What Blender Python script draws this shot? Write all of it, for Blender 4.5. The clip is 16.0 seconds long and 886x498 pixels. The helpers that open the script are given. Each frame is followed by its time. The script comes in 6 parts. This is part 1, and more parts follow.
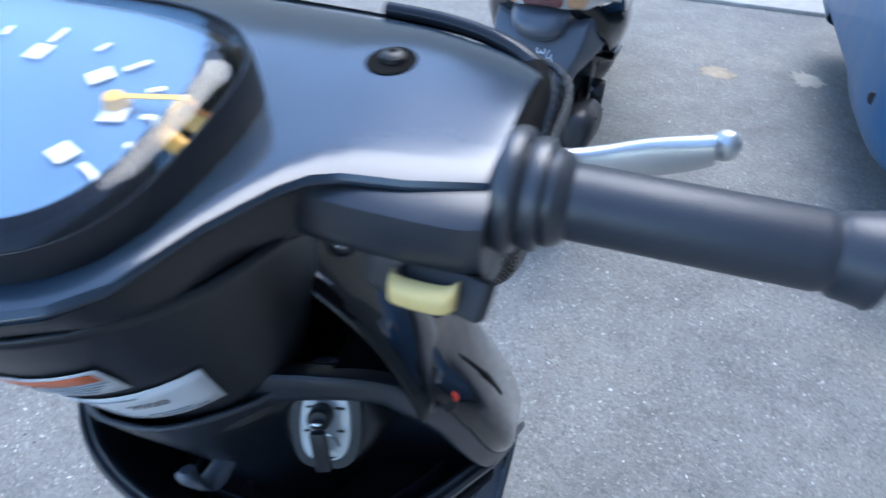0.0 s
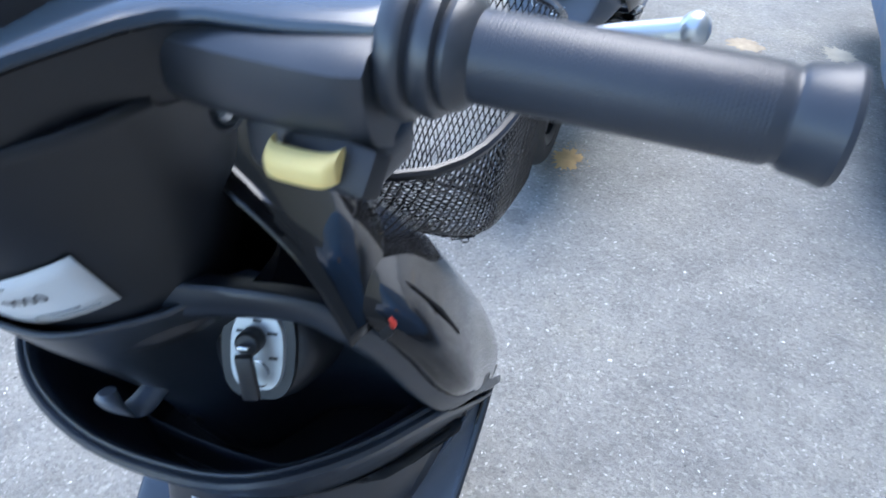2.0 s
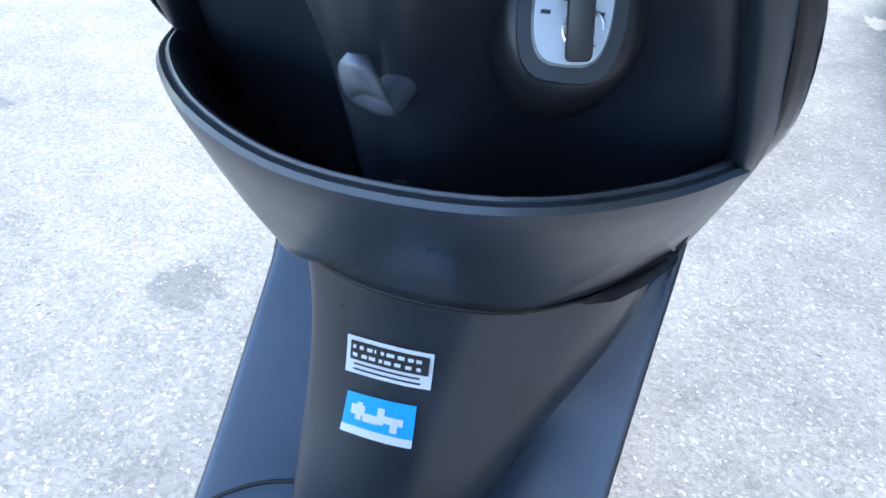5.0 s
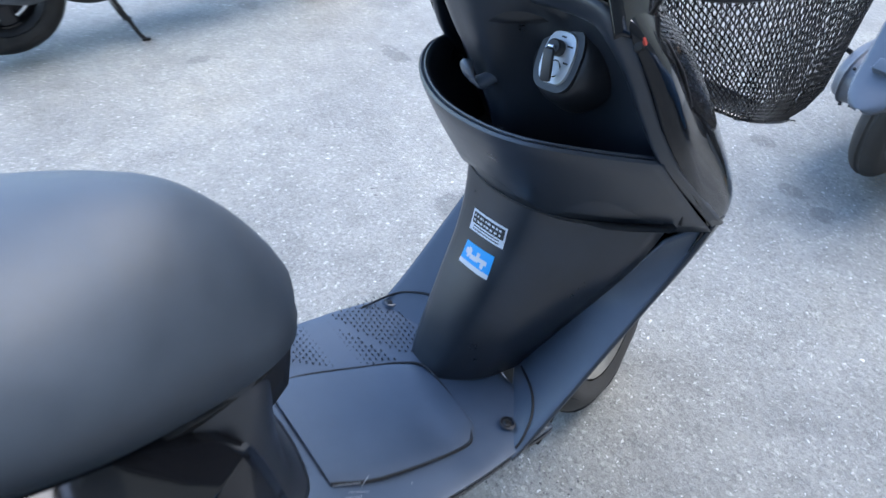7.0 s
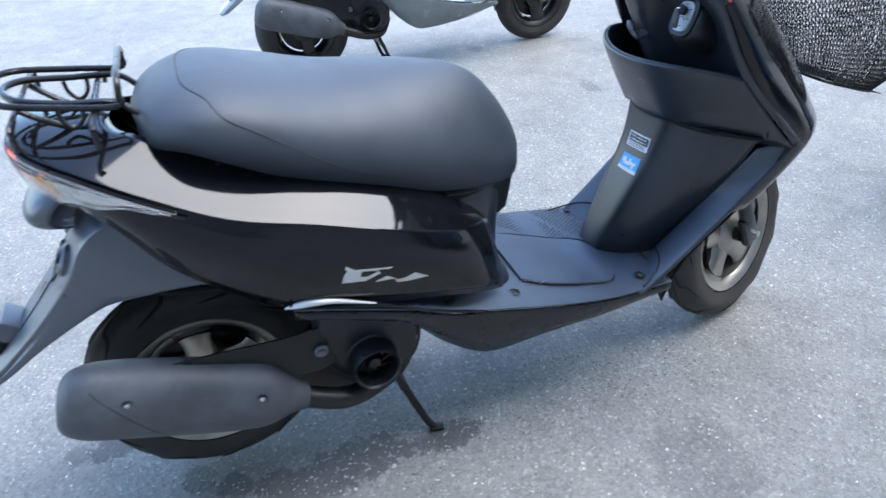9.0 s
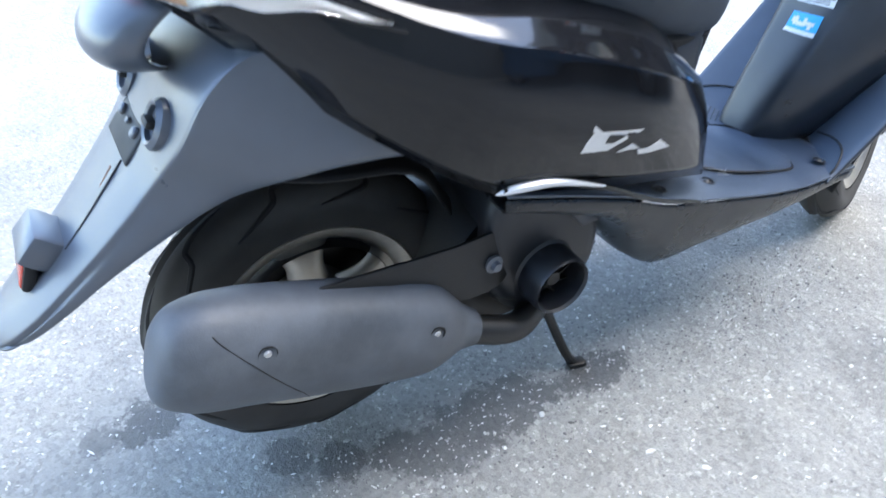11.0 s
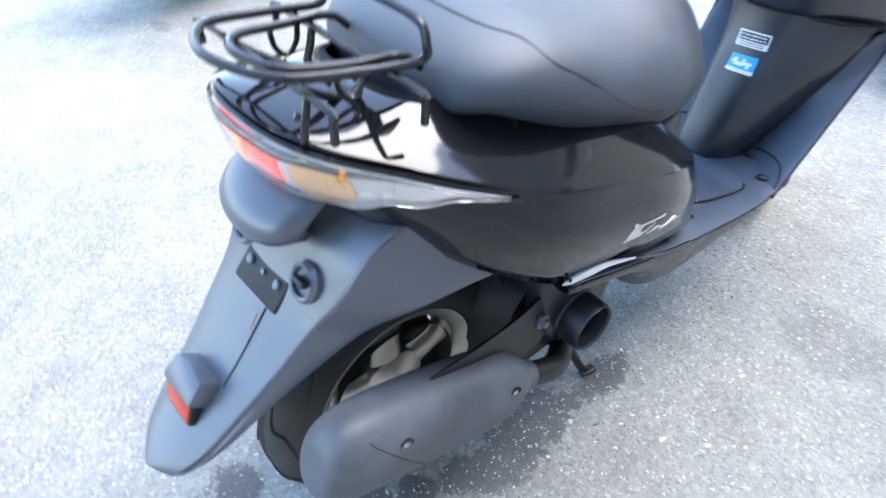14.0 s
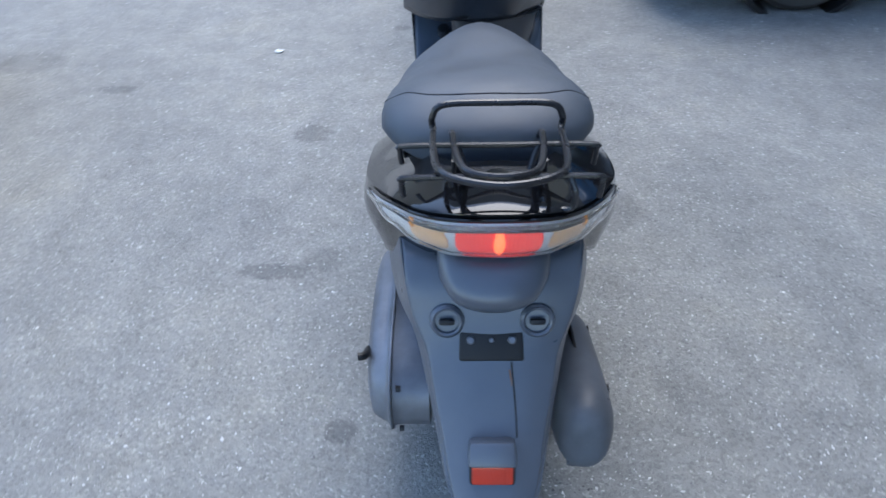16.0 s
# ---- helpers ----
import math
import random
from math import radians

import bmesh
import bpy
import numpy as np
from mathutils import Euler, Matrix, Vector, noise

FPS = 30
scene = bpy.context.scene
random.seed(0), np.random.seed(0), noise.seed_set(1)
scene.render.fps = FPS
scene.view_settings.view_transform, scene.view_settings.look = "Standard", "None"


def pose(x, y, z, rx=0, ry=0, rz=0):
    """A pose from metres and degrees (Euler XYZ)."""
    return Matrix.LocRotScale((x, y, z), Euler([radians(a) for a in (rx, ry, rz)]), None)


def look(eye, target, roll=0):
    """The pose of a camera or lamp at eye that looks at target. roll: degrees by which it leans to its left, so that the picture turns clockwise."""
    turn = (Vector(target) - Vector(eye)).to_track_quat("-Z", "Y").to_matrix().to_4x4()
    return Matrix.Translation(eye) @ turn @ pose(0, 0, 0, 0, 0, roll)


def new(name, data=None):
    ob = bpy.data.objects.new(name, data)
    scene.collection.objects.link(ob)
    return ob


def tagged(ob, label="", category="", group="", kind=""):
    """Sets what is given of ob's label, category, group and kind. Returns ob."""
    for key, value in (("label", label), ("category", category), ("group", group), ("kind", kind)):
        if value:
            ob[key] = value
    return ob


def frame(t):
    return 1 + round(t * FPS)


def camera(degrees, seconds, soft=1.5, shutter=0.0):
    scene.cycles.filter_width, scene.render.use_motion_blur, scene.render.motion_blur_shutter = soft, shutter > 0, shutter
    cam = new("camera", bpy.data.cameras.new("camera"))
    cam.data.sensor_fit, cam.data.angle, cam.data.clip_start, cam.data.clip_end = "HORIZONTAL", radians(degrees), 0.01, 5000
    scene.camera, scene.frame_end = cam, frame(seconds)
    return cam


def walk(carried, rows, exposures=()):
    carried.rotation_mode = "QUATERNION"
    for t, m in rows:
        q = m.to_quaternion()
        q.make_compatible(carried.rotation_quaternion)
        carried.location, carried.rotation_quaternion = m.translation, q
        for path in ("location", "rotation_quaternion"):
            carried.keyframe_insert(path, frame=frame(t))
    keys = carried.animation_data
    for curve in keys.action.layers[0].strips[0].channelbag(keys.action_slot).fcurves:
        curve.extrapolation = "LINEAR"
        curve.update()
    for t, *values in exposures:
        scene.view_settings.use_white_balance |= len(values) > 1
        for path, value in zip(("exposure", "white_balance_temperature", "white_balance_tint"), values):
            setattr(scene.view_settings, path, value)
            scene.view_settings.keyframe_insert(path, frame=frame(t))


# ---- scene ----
cam = camera(66.0, 16.0, shutter=0.4)
PATH = [
    (0, (0.239, 0.738, 1.098), (-0.225, 2.21, -0.174), 1.3),
    (0.5, (0.3, 0.781, 1.09), (-0.106, 2.243, -0.213), -2.1),
    (1, (0.301, 0.788, 1.084), (-0.109, 2.229, -0.24), -2.0),
    (1.5, (0.291, 0.789, 1.078), (-0.166, 2.218, -0.245), -1.5),
    (2, (0.278, 0.76, 1.048), (-0.228, 2.171, -0.276), 2.1),
    (2.5, (0.24, 0.725, 0.997), (-0.282, 2.088, -0.371), 2.8),
    (3, (0.164, 0.706, 0.93), (-0.302, 2.133, -0.392), 4.7),
    (3.2, (0.143, 0.713, 0.907), (-0.286, 2.179, -0.384), 3.3),
    (5.5, (0.133, 0.662, 0.837), (-0.358, 2.108, -0.454), 5.5),
    (6, (0.219, 0.613, 0.868), (-0.491, 1.85, -0.533), 3.0),
    (6.5, (0.354, 0.575, 0.958), (-0.666, 1.627, -0.404), 3.2),
    (7, (0.505, 0.526, 1.016), (-0.706, 1.434, -0.291), 0.8),
    (7.5, (0.687, 0.486, 1.055), (-0.713, 1.247, -0.154), 2.1),
    (8, (0.84, 0.47, 1.048), (-0.683, 1.034, -0.119), -1.6),
    (8.5, (0.961, 0.392, 1.064), (-0.636, 0.789, -0.073), -3.1),
    (9, (1.011, 0.22, 1.07), (-0.558, 0.747, -0.054), -3.9),
    (9.5, (0.96, 0.099, 1.059), (-0.607, 0.631, -0.064), -3.0),
    (10, (0.869, 0.014, 1.034), (-0.661, 0.576, -0.125), -3.7),
    (10.2, (0.832, -0.007, 1.003), (-0.673, 0.6, -0.167), -2.8),
    (12.3, (0.454, -0.162, 0.625), (-0.7, 0.815, -0.684), 4.1),
    (12.5, (0.458, -0.163, 0.633), (-0.699, 0.81, -0.676), 4.4),
    (13, (0.479, -0.178, 0.695), (-0.731, 0.744, -0.602), 3.5),
    (13.5, (0.513, -0.211, 0.85), (-0.694, 0.699, -0.459), 4.0),
    (14, (0.538, -0.253, 1.046), (-0.575, 0.72, -0.301), 0.4),
    (14.5, (0.486, -0.315, 1.186), (-0.601, 0.704, -0.148), -10.9),
    (15, (0.365, -0.447, 1.216), (-0.412, 0.815, -0.127), -6.9),
    (15.5, (0.186, -0.639, 1.231), (-0.212, 0.784, -0.117), -2.8),
    (16, (-0.036, -0.667, 1.219), (-0.089, 0.847, -0.087), -1.8),
]
EXPOSURES = [(0, 2.05, 6200, 10), (1.0, 2.45, 6600, 10), (2.0, 2.45, 6600, 10), (3.2, 2.65, 6700, 10), (5.5, 3.05, 6700, 10), (6.5, 2.65, 6600, 10), (7.5, 2.33, 6600, 10), (8.5, 2.23, 6600, 10), (9.5, 2.65, 6800, 10), (10.2, 2.77, 6900, 10), (12.3, 3.6, 7200, 10), (13.5, 3.4, 7200, 10), (14.5, 2.74, 6900, 10), (15.5, 2.11, 6700, 10), (16, 1.82, 6600, 10)]
walk(cam, [(t, look(eye, target, roll)) for t, eye, target, roll in PATH], EXPOSURES)

from mathutils.bvhtree import BVHTree

# ---- world, sun and exposure ----
world = bpy.data.worlds.new("sky")
scene.world = world
world.use_nodes = True
wn = world.node_tree.nodes
sky = wn.new("ShaderNodeTexSky")
sky.sky_type, sky.sun_disc = "NISHITA", False
SUN_EL, SUN_AZ = radians(60), radians(8)
sky.sun_elevation, sky.sun_rotation, sky.dust_density = SUN_EL, SUN_AZ, 0.6
sky.ozone_density = 3.6
world.node_tree.links.new(sky.outputs[0], wn["Background"].inputs[0])
wn["Background"].inputs[1].default_value = 0.15
sun = new("sun", bpy.data.lights.new("sun", "SUN"))
sun.data.energy, sun.data.angle, sun.data.color = 1.1, radians(48), (0.985, 0.99, 1.0)
sun.matrix_world = look((math.sin(SUN_AZ) * 10, math.cos(SUN_AZ) * 10, 10 * math.tan(SUN_EL)), (0, 0, 0))

# ---- materials ----
def nodes_of(name):
    m = bpy.data.materials.new(name)
    m.use_nodes = True
    return m, m.node_tree.nodes, m.node_tree.links, m.node_tree.nodes["Principled BSDF"]


def ramp(n, stops):
    r = n.new("ShaderNodeValToRGB")
    e = r.color_ramp.elements
    while len(e) < len(stops):
        e.new(0.5)
    for el, (p, c) in zip(e, stops):
        el.position, el.color = p, (*c, 1) if len(c) == 3 else c
    return r


def surface(name, color, rough=0.5, metal=0.0, grain=900.0, bump=0.1, vary=0.25, wear=0.15, coat=0.0, dust=0.0, spec=0.5):
    """A painted, moulded or metal surface: fine grain in the relief, larger stains in colour and gloss."""
    m, n, l, p = nodes_of(name)
    tc = n.new("ShaderNodeTexCoord")
    big = n.new("ShaderNodeTexNoise")
    big.inputs["Scale"].default_value, big.inputs["Detail"].default_value, big.inputs["Roughness"].default_value = 14, 6, 0.6
    fine = n.new("ShaderNodeTexNoise")
    fine.inputs["Scale"].default_value, fine.inputs["Detail"].default_value = grain, 2
    for t in (big, fine):
        l.new(tc.outputs["Object"], t.inputs["Vector"])
    c = np.array(color)
    lo, hi = np.clip(c * (1 - vary), 0, 1), np.clip(c * (1 + vary) + dust * 0.5, 0, 1)
    r = ramp(n, [(0.3, tuple(lo)), (0.72, tuple(hi))])
    l.new(big.outputs[0], r.inputs[0])
    l.new(r.outputs[0], p.inputs["Base Color"])
    mr = n.new("ShaderNodeMapRange")
    mr.inputs["From Min"].default_value, mr.inputs["From Max"].default_value = 0.3, 0.7
    mr.inputs["To Min"].default_value, mr.inputs["To Max"].default_value = max(0.02, rough - wear * rough), min(1, rough + wear * rough)
    l.new(big.outputs[0], mr.inputs[0])
    l.new(mr.outputs[0], p.inputs["Roughness"])
    p.inputs["Metallic"].default_value = metal
    p.inputs["Specular IOR Level"].default_value = spec
    p.inputs["Coat Weight"].default_value, p.inputs["Coat Roughness"].default_value = coat, 0.04
    if bump:
        b = n.new("ShaderNodeBump")
        b.inputs["Strength"].default_value, b.inputs["Distance"].default_value = bump, 0.0006
        l.new(fine.outputs[0], b.inputs["Height"])
        l.new(b.outputs[0], p.inputs["Normal"])
    return m


GLOSS = surface("gloss_black_paint", (0.006, 0.0065, 0.008), 0.07, grain=60, bump=0.02, vary=0.3, coat=0.1, spec=0.36)
MATTE = surface("matte_black_plastic", (0.021, 0.0245, 0.031), 0.34, grain=1400, bump=0.15, vary=0.3, wear=0.25, spec=0.8)
FLOORP = surface("worn_grey_floor_plastic", (0.056, 0.076, 0.106), 0.42, grain=1200, bump=0.2, vary=0.13, wear=0.25, spec=0.55)
FENDER = surface("faded_grey_plastic", (0.062, 0.076, 0.098), 0.34, grain=1100, bump=0.2, vary=0.12, wear=0.2, spec=0.9)
SHIELDM = surface("satin_black_plastic", (0.018, 0.023, 0.031), 0.33, grain=1100, bump=0.12, vary=0.3, wear=0.2, spec=0.7)
SEATM = surface("dark_vinyl", (0.044, 0.057, 0.074), 0.55, grain=1700, bump=0.35, vary=0.18, wear=0.15, spec=0.55)
# the blue in this base colour stands in for reflected sky
COVERM = surface("satin_handlebar_plastic", (0.015, 0.030, 0.050), 0.17, grain=900, bump=0.03, vary=0.2, wear=0.15, spec=0.75)
UNDERM = surface("dull_black_plastic", (0.012, 0.0140, 0.018), 0.40, grain=1200, bump=0.1, vary=0.3)
BELLYM = surface("dark_satin_plastic", (0.010, 0.012, 0.015), 0.28, grain=1200, bump=0.1, vary=0.3, wear=0.2, spec=0.4)
RUBBER = surface("black_rubber", (0.016, 0.016, 0.017), 0.75, grain=500, bump=0.35, vary=0.4)
GRIPM = surface("grip_rubber", (0.034, 0.039, 0.049), 0.38, grain=1500, bump=0.15, vary=0.2)
TYREM = surface("tyre_rubber", (0.034, 0.032, 0.030), 0.66, grain=450, bump=0.3, vary=0.4, dust=0.01)
MUFFM = surface("heat_proof_grey_cover", (0.080, 0.090, 0.104), 0.54, grain=500, bump=0.3, vary=0.35, wear=0.2)
# engine black holds the shade under the body; the fan's dull black too
ENGM = surface("oily_shade_black_engine_casting", (0.008, 0.008, 0.008), 0.45, grain=350, bump=0.5, vary=0.5)
ALU = surface("weathered_grey_aluminium", (0.17, 0.18, 0.20), 0.48, metal=0.5, grain=500, bump=0.3, vary=0.3)
RIMM = surface("champagne_alloy", (0.44, 0.415, 0.365), 0.38, metal=0.85, grain=500, bump=0.15, vary=0.25)
LEVERM = surface("polished_alloy_lever", (0.62, 0.64, 0.65), 0.36, metal=0.9, grain=400, bump=0.08, vary=0.15)
CHROME = surface("chrome", (0.55, 0.55, 0.56), 0.28, metal=1.0, grain=300, bump=0.02, vary=0.1)
WIRE = surface("black_coated_wire", (0.012, 0.012, 0.014), 0.28, grain=300, bump=0.1, vary=0.3)
PLATEM = surface("brushed_lock_plate", (0.44, 0.46, 0.48), 0.35, metal=0.4, grain=700, bump=0.08, vary=0.08)
YELLOW = surface("yellow_button_plastic", (0.84, 0.62, 0.24), 0.4, grain=700, bump=0.06, vary=0.08)
REDP = surface("orange_red_plastic", (0.62, 0.06, 0.03), 0.3, grain=700, bump=0.03, vary=0.1)
WHITE = surface("white_label_film", (0.72, 0.74, 0.76), 0.35, grain=300, bump=0.02, vary=0.06)
INK = surface("black_print", (0.02, 0.02, 0.022), 0.5, bump=0, vary=0.1)
BLUE = surface("sky_blue_label_film", (0.01, 0.40, 0.85), 0.35, bump=0, vary=0.05)
ORANGE = surface("orange_print", (0.72, 0.16, 0.06), 0.4, bump=0, vary=0.05)
GREYP = surface("silver_grey_paint", (0.20, 0.23, 0.25), 0.25, grain=60, bump=0.02, vary=0.12, coat=0.5)
BLUEP = surface("blue_grey_paint", (0.022, 0.115, 0.23), 0.42, grain=80, bump=0.03, vary=0.15, coat=0.12)
# near-black that paints the shade in gaps and recesses
RECESS_SHADE = surface("painted_shade_black", (0.002, 0.002, 0.002), 0.8, bump=0, vary=0.1, spec=0.1)
# also paints the shade of holes, grooves and recesses
DARKIN = surface("inner_black_plastic_and_shade", (0.005, 0.005, 0.006), 0.6, bump=0.1, vary=0.3)


def lens(name, color, emit=0.0, rough=0.12, trans=0.6, ribs=0.25):
    """A moulded lamp lens with fine ribs."""
    m, n, l, p = nodes_of(name)
    p.inputs["Base Color"].default_value = (*color, 1)
    p.inputs["Roughness"].default_value = rough
    p.inputs["Transmission Weight"].default_value = trans
    p.inputs["IOR"].default_value = 1.45
    w = n.new("ShaderNodeTexWave")
    w.inputs["Scale"].default_value = 60
    b = n.new("ShaderNodeBump")
    b.inputs["Strength"].default_value, b.inputs["Distance"].default_value = ribs, 0.001
    tc = n.new("ShaderNodeTexCoord")
    l.new(tc.outputs["Object"], w.inputs["Vector"])
    l.new(w.outputs[1], b.inputs["Height"])
    l.new(b.outputs[0], p.inputs["Normal"])
    if emit:
        p.inputs["Emission Color"].default_value, p.inputs["Emission Strength"].default_value = (*color, 1), emit
    return m


REDL = lens("red_tail_lens", (0.66, 0.03, 0.02), emit=0.20, trans=0.1)
BULB = lens("glowing_bulb", (1.0, 0.16, 0.05), emit=0.5, trans=0.0)
AMBERL = lens("amber_lens", (0.95, 0.36, 0.06), trans=0.3)
AMBERD = lens("amber_reflector", (0.80, 0.44, 0.20), trans=0.0, rough=0.3)
CLEARL = lens("clear_lens", (0.96, 0.96, 0.95), trans=0.97, rough=0.06, ribs=0.04)
REFLM = lens("red_reflector", (0.66, 0.05, 0.025), trans=0.1)
DIMRED = lens("dim_red_lens", (0.36, 0.035, 0.02), trans=0.0, rough=0.3)
GLASS, _n, _l, _p = nodes_of("instrument_glass")
_p.inputs["Base Color"].default_value = (0.95, 0.97, 1, 1)
_p.inputs["Roughness"].default_value, _p.inputs["Transmission Weight"].default_value, _p.inputs["IOR"].default_value = 0.02, 1.0, 1.45


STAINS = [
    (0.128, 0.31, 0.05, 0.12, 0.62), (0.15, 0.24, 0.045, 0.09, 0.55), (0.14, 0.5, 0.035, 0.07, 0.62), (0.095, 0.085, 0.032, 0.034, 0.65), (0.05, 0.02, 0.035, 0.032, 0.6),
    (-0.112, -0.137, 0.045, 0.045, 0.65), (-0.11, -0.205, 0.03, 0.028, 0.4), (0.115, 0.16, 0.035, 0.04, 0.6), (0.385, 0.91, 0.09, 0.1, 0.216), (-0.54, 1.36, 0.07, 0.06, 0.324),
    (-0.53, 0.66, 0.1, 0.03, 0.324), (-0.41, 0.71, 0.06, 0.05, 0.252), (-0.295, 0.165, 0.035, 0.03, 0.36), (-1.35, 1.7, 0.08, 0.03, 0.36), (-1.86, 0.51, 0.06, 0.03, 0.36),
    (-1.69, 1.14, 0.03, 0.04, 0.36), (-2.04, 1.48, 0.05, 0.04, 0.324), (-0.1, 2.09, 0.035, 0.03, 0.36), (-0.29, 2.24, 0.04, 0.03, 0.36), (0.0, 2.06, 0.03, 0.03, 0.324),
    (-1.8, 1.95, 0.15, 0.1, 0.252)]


def asphalt():
    m, n, l, p = nodes_of("worn_asphalt")
    tc = n.new("ShaderNodeTexCoord")

    def noise_at(scale, detail=4, rough=0.6):
        t = n.new("ShaderNodeTexNoise")
        t.inputs["Scale"].default_value, t.inputs["Detail"].default_value, t.inputs["Roughness"].default_value = scale, detail, rough
        l.new(tc.outputs["Object"], t.inputs["Vector"])
        return t
    vor = n.new("ShaderNodeTexVoronoi")
    vor.inputs["Scale"].default_value, vor.inputs["Randomness"].default_value = 160, 1
    l.new(tc.outputs["Object"], vor.inputs["Vector"])
    stone = ramp(n, [(0.0, (0.215, 0.216, 0.204)), (0.4, (0.270, 0.270, 0.252)), (0.90, (0.302, 0.300, 0.280)), (1.0, (0.400, 0.396, 0.368))])
    sep = n.new("ShaderNodeSeparateColor")
    l.new(vor.outputs["Color"], sep.inputs[0])
    l.new(sep.outputs[0], stone.inputs[0])
    # binder patches and broad stains
    broad, mid = noise_at(1.6, 5, 0.65), noise_at(9, 5, 0.6)
    rb = ramp(n, [(0.30, (0.74, 0.75, 0.78)), (0.55, (1, 1, 1)), (0.75, (1.12, 1.08, 1.00))])
    rm = ramp(n, [(0.28, (0.80, 0.80, 0.80)), (0.6, (1.03, 1.03, 1.03))])
    # low spots of the relief are painted dark as shaded crevices, grains pale
    pits = noise_at(110, 6, 0.72)
    rp = ramp(n, [(0.32, (0.62, 0.62, 0.62)), (0.45, (0.97, 0.97, 0.97)), (0.56, (1.02, 1.02, 1.02)), (0.70, (1.20, 1.19, 1.17))])
    l.new(pits.outputs[0], rp.inputs[0])
    l.new(broad.outputs[0], rb.inputs[0])
    l.new(mid.outputs[0], rm.inputs[0])
    last = stone.outputs[0]
    grit = noise_at(330, 2, 0.6)
    rg = ramp(n, [(0.32, (0.86, 0.86, 0.86)), (0.5, (1.0, 1.0, 1.0)), (0.68, (1.10, 1.10, 1.09))])
    l.new(grit.outputs[0], rg.inputs[0])
    wear = noise_at(5.0, 4, 0.6)
    patch = n.new("ShaderNodeMapRange")
    patch.inputs["From Min"].default_value, patch.inputs["From Max"].default_value = 0.36, 0.62
    patch.inputs["To Min"].default_value, patch.inputs["To Max"].default_value = 0.25, 1.0
    l.new(wear.outputs[0], patch.inputs[0])
    for r in (rb, rm, rp, rg):
        mm = n.new("ShaderNodeMix")
        mm.data_type, mm.blend_type = "RGBA", "MULTIPLY"
        mm.inputs[0].default_value = 1
        if r in (rp, rg):
            l.new(patch.outputs[0], mm.inputs[0])
        l.new(last, mm.inputs[6])
        l.new(r.outputs[0], mm.inputs[7])
        last = mm.outputs[2]
    # oil and water stains with ragged edges: centre, half sizes, depth
    edge = noise_at(20, 8, 0.8)
    xyz = n.new("ShaderNodeSeparateXYZ")
    l.new(tc.outputs["Object"], xyz.inputs[0])

    def calc(op, a, c):
        q = n.new("ShaderNodeMath")
        q.operation = op
        for k, v in enumerate((a, c)):
            if isinstance(v, (int, float)):
                q.inputs[k].default_value = v
            else:
                l.new(v, q.inputs[k])
        return q.outputs[0]
    total = 0.0
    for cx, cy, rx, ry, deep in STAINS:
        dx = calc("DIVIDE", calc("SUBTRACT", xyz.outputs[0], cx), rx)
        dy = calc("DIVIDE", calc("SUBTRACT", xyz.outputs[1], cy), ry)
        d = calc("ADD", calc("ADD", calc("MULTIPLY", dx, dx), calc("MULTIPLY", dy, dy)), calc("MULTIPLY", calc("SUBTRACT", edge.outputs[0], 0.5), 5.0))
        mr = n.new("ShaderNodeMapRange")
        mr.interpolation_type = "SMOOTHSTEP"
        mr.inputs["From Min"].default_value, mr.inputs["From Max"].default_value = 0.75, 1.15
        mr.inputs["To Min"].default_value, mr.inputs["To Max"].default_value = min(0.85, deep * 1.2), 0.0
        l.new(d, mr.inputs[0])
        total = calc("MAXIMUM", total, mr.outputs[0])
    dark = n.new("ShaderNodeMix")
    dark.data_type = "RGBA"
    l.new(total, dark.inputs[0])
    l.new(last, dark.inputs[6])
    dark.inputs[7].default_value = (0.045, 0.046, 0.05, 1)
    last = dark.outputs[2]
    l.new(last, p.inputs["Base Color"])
    rr = n.new("ShaderNodeMapRange")
    rr.inputs["To Min"].default_value, rr.inputs["To Max"].default_value = 0.60, 0.45
    l.new(total, rr.inputs[0])
    l.new(rr.outputs[0], p.inputs["Roughness"])
    p.inputs["Specular IOR Level"].default_value = 0.6
    b1 = n.new("ShaderNodeBump")
    b1.inputs["Strength"].default_value, b1.inputs["Distance"].default_value = 0.8, 0.011
    l.new(pits.outputs[0], b1.inputs["Height"])
    fine = noise_at(420, 2)
    b2 = n.new("ShaderNodeBump")
    b2.inputs["Strength"].default_value, b2.inputs["Distance"].default_value = 0.4, 0.0015
    l.new(fine.outputs[0], b2.inputs["Height"])
    l.new(b1.outputs[0], b2.inputs["Normal"])
    l.new(b2.outputs[0], p.inputs["Normal"])
    return m


ASPHALT = asphalt()
def chip_stone(name, tones):
    m, n, l, p = nodes_of(name)
    g = n.new("ShaderNodeNewGeometry")
    r = ramp(n, tones)
    l.new(g.outputs["Random Per Island"], r.inputs[0])
    l.new(r.outputs[0], p.inputs["Base Color"])
    p.inputs["Roughness"].default_value = 0.6
    return m


CHIPM = chip_stone("stone_chip", [(0.0, (0.11, 0.11, 0.11)), (0.05, (0.17, 0.17, 0.17)), (0.12, (0.36, 0.355, 0.34)), (0.6, (0.48, 0.475, 0.46)), (1.0, (0.70, 0.69, 0.67))])
GRITM = chip_stone("loose_grit", [(0.0, (0.09, 0.09, 0.092)), (0.45, (0.17, 0.17, 0.17)), (0.7, (0.28, 0.275, 0.26)), (1.0, (0.60, 0.59, 0.56))])
CONCRETE = surface("pale_concrete", (0.42, 0.41, 0.38), 0.85, grain=260, bump=0.5, vary=0.18)
RENDERW = surface("beige_render", (0.55, 0.47, 0.36), 0.9, grain=120, bump=0.4, vary=0.12)
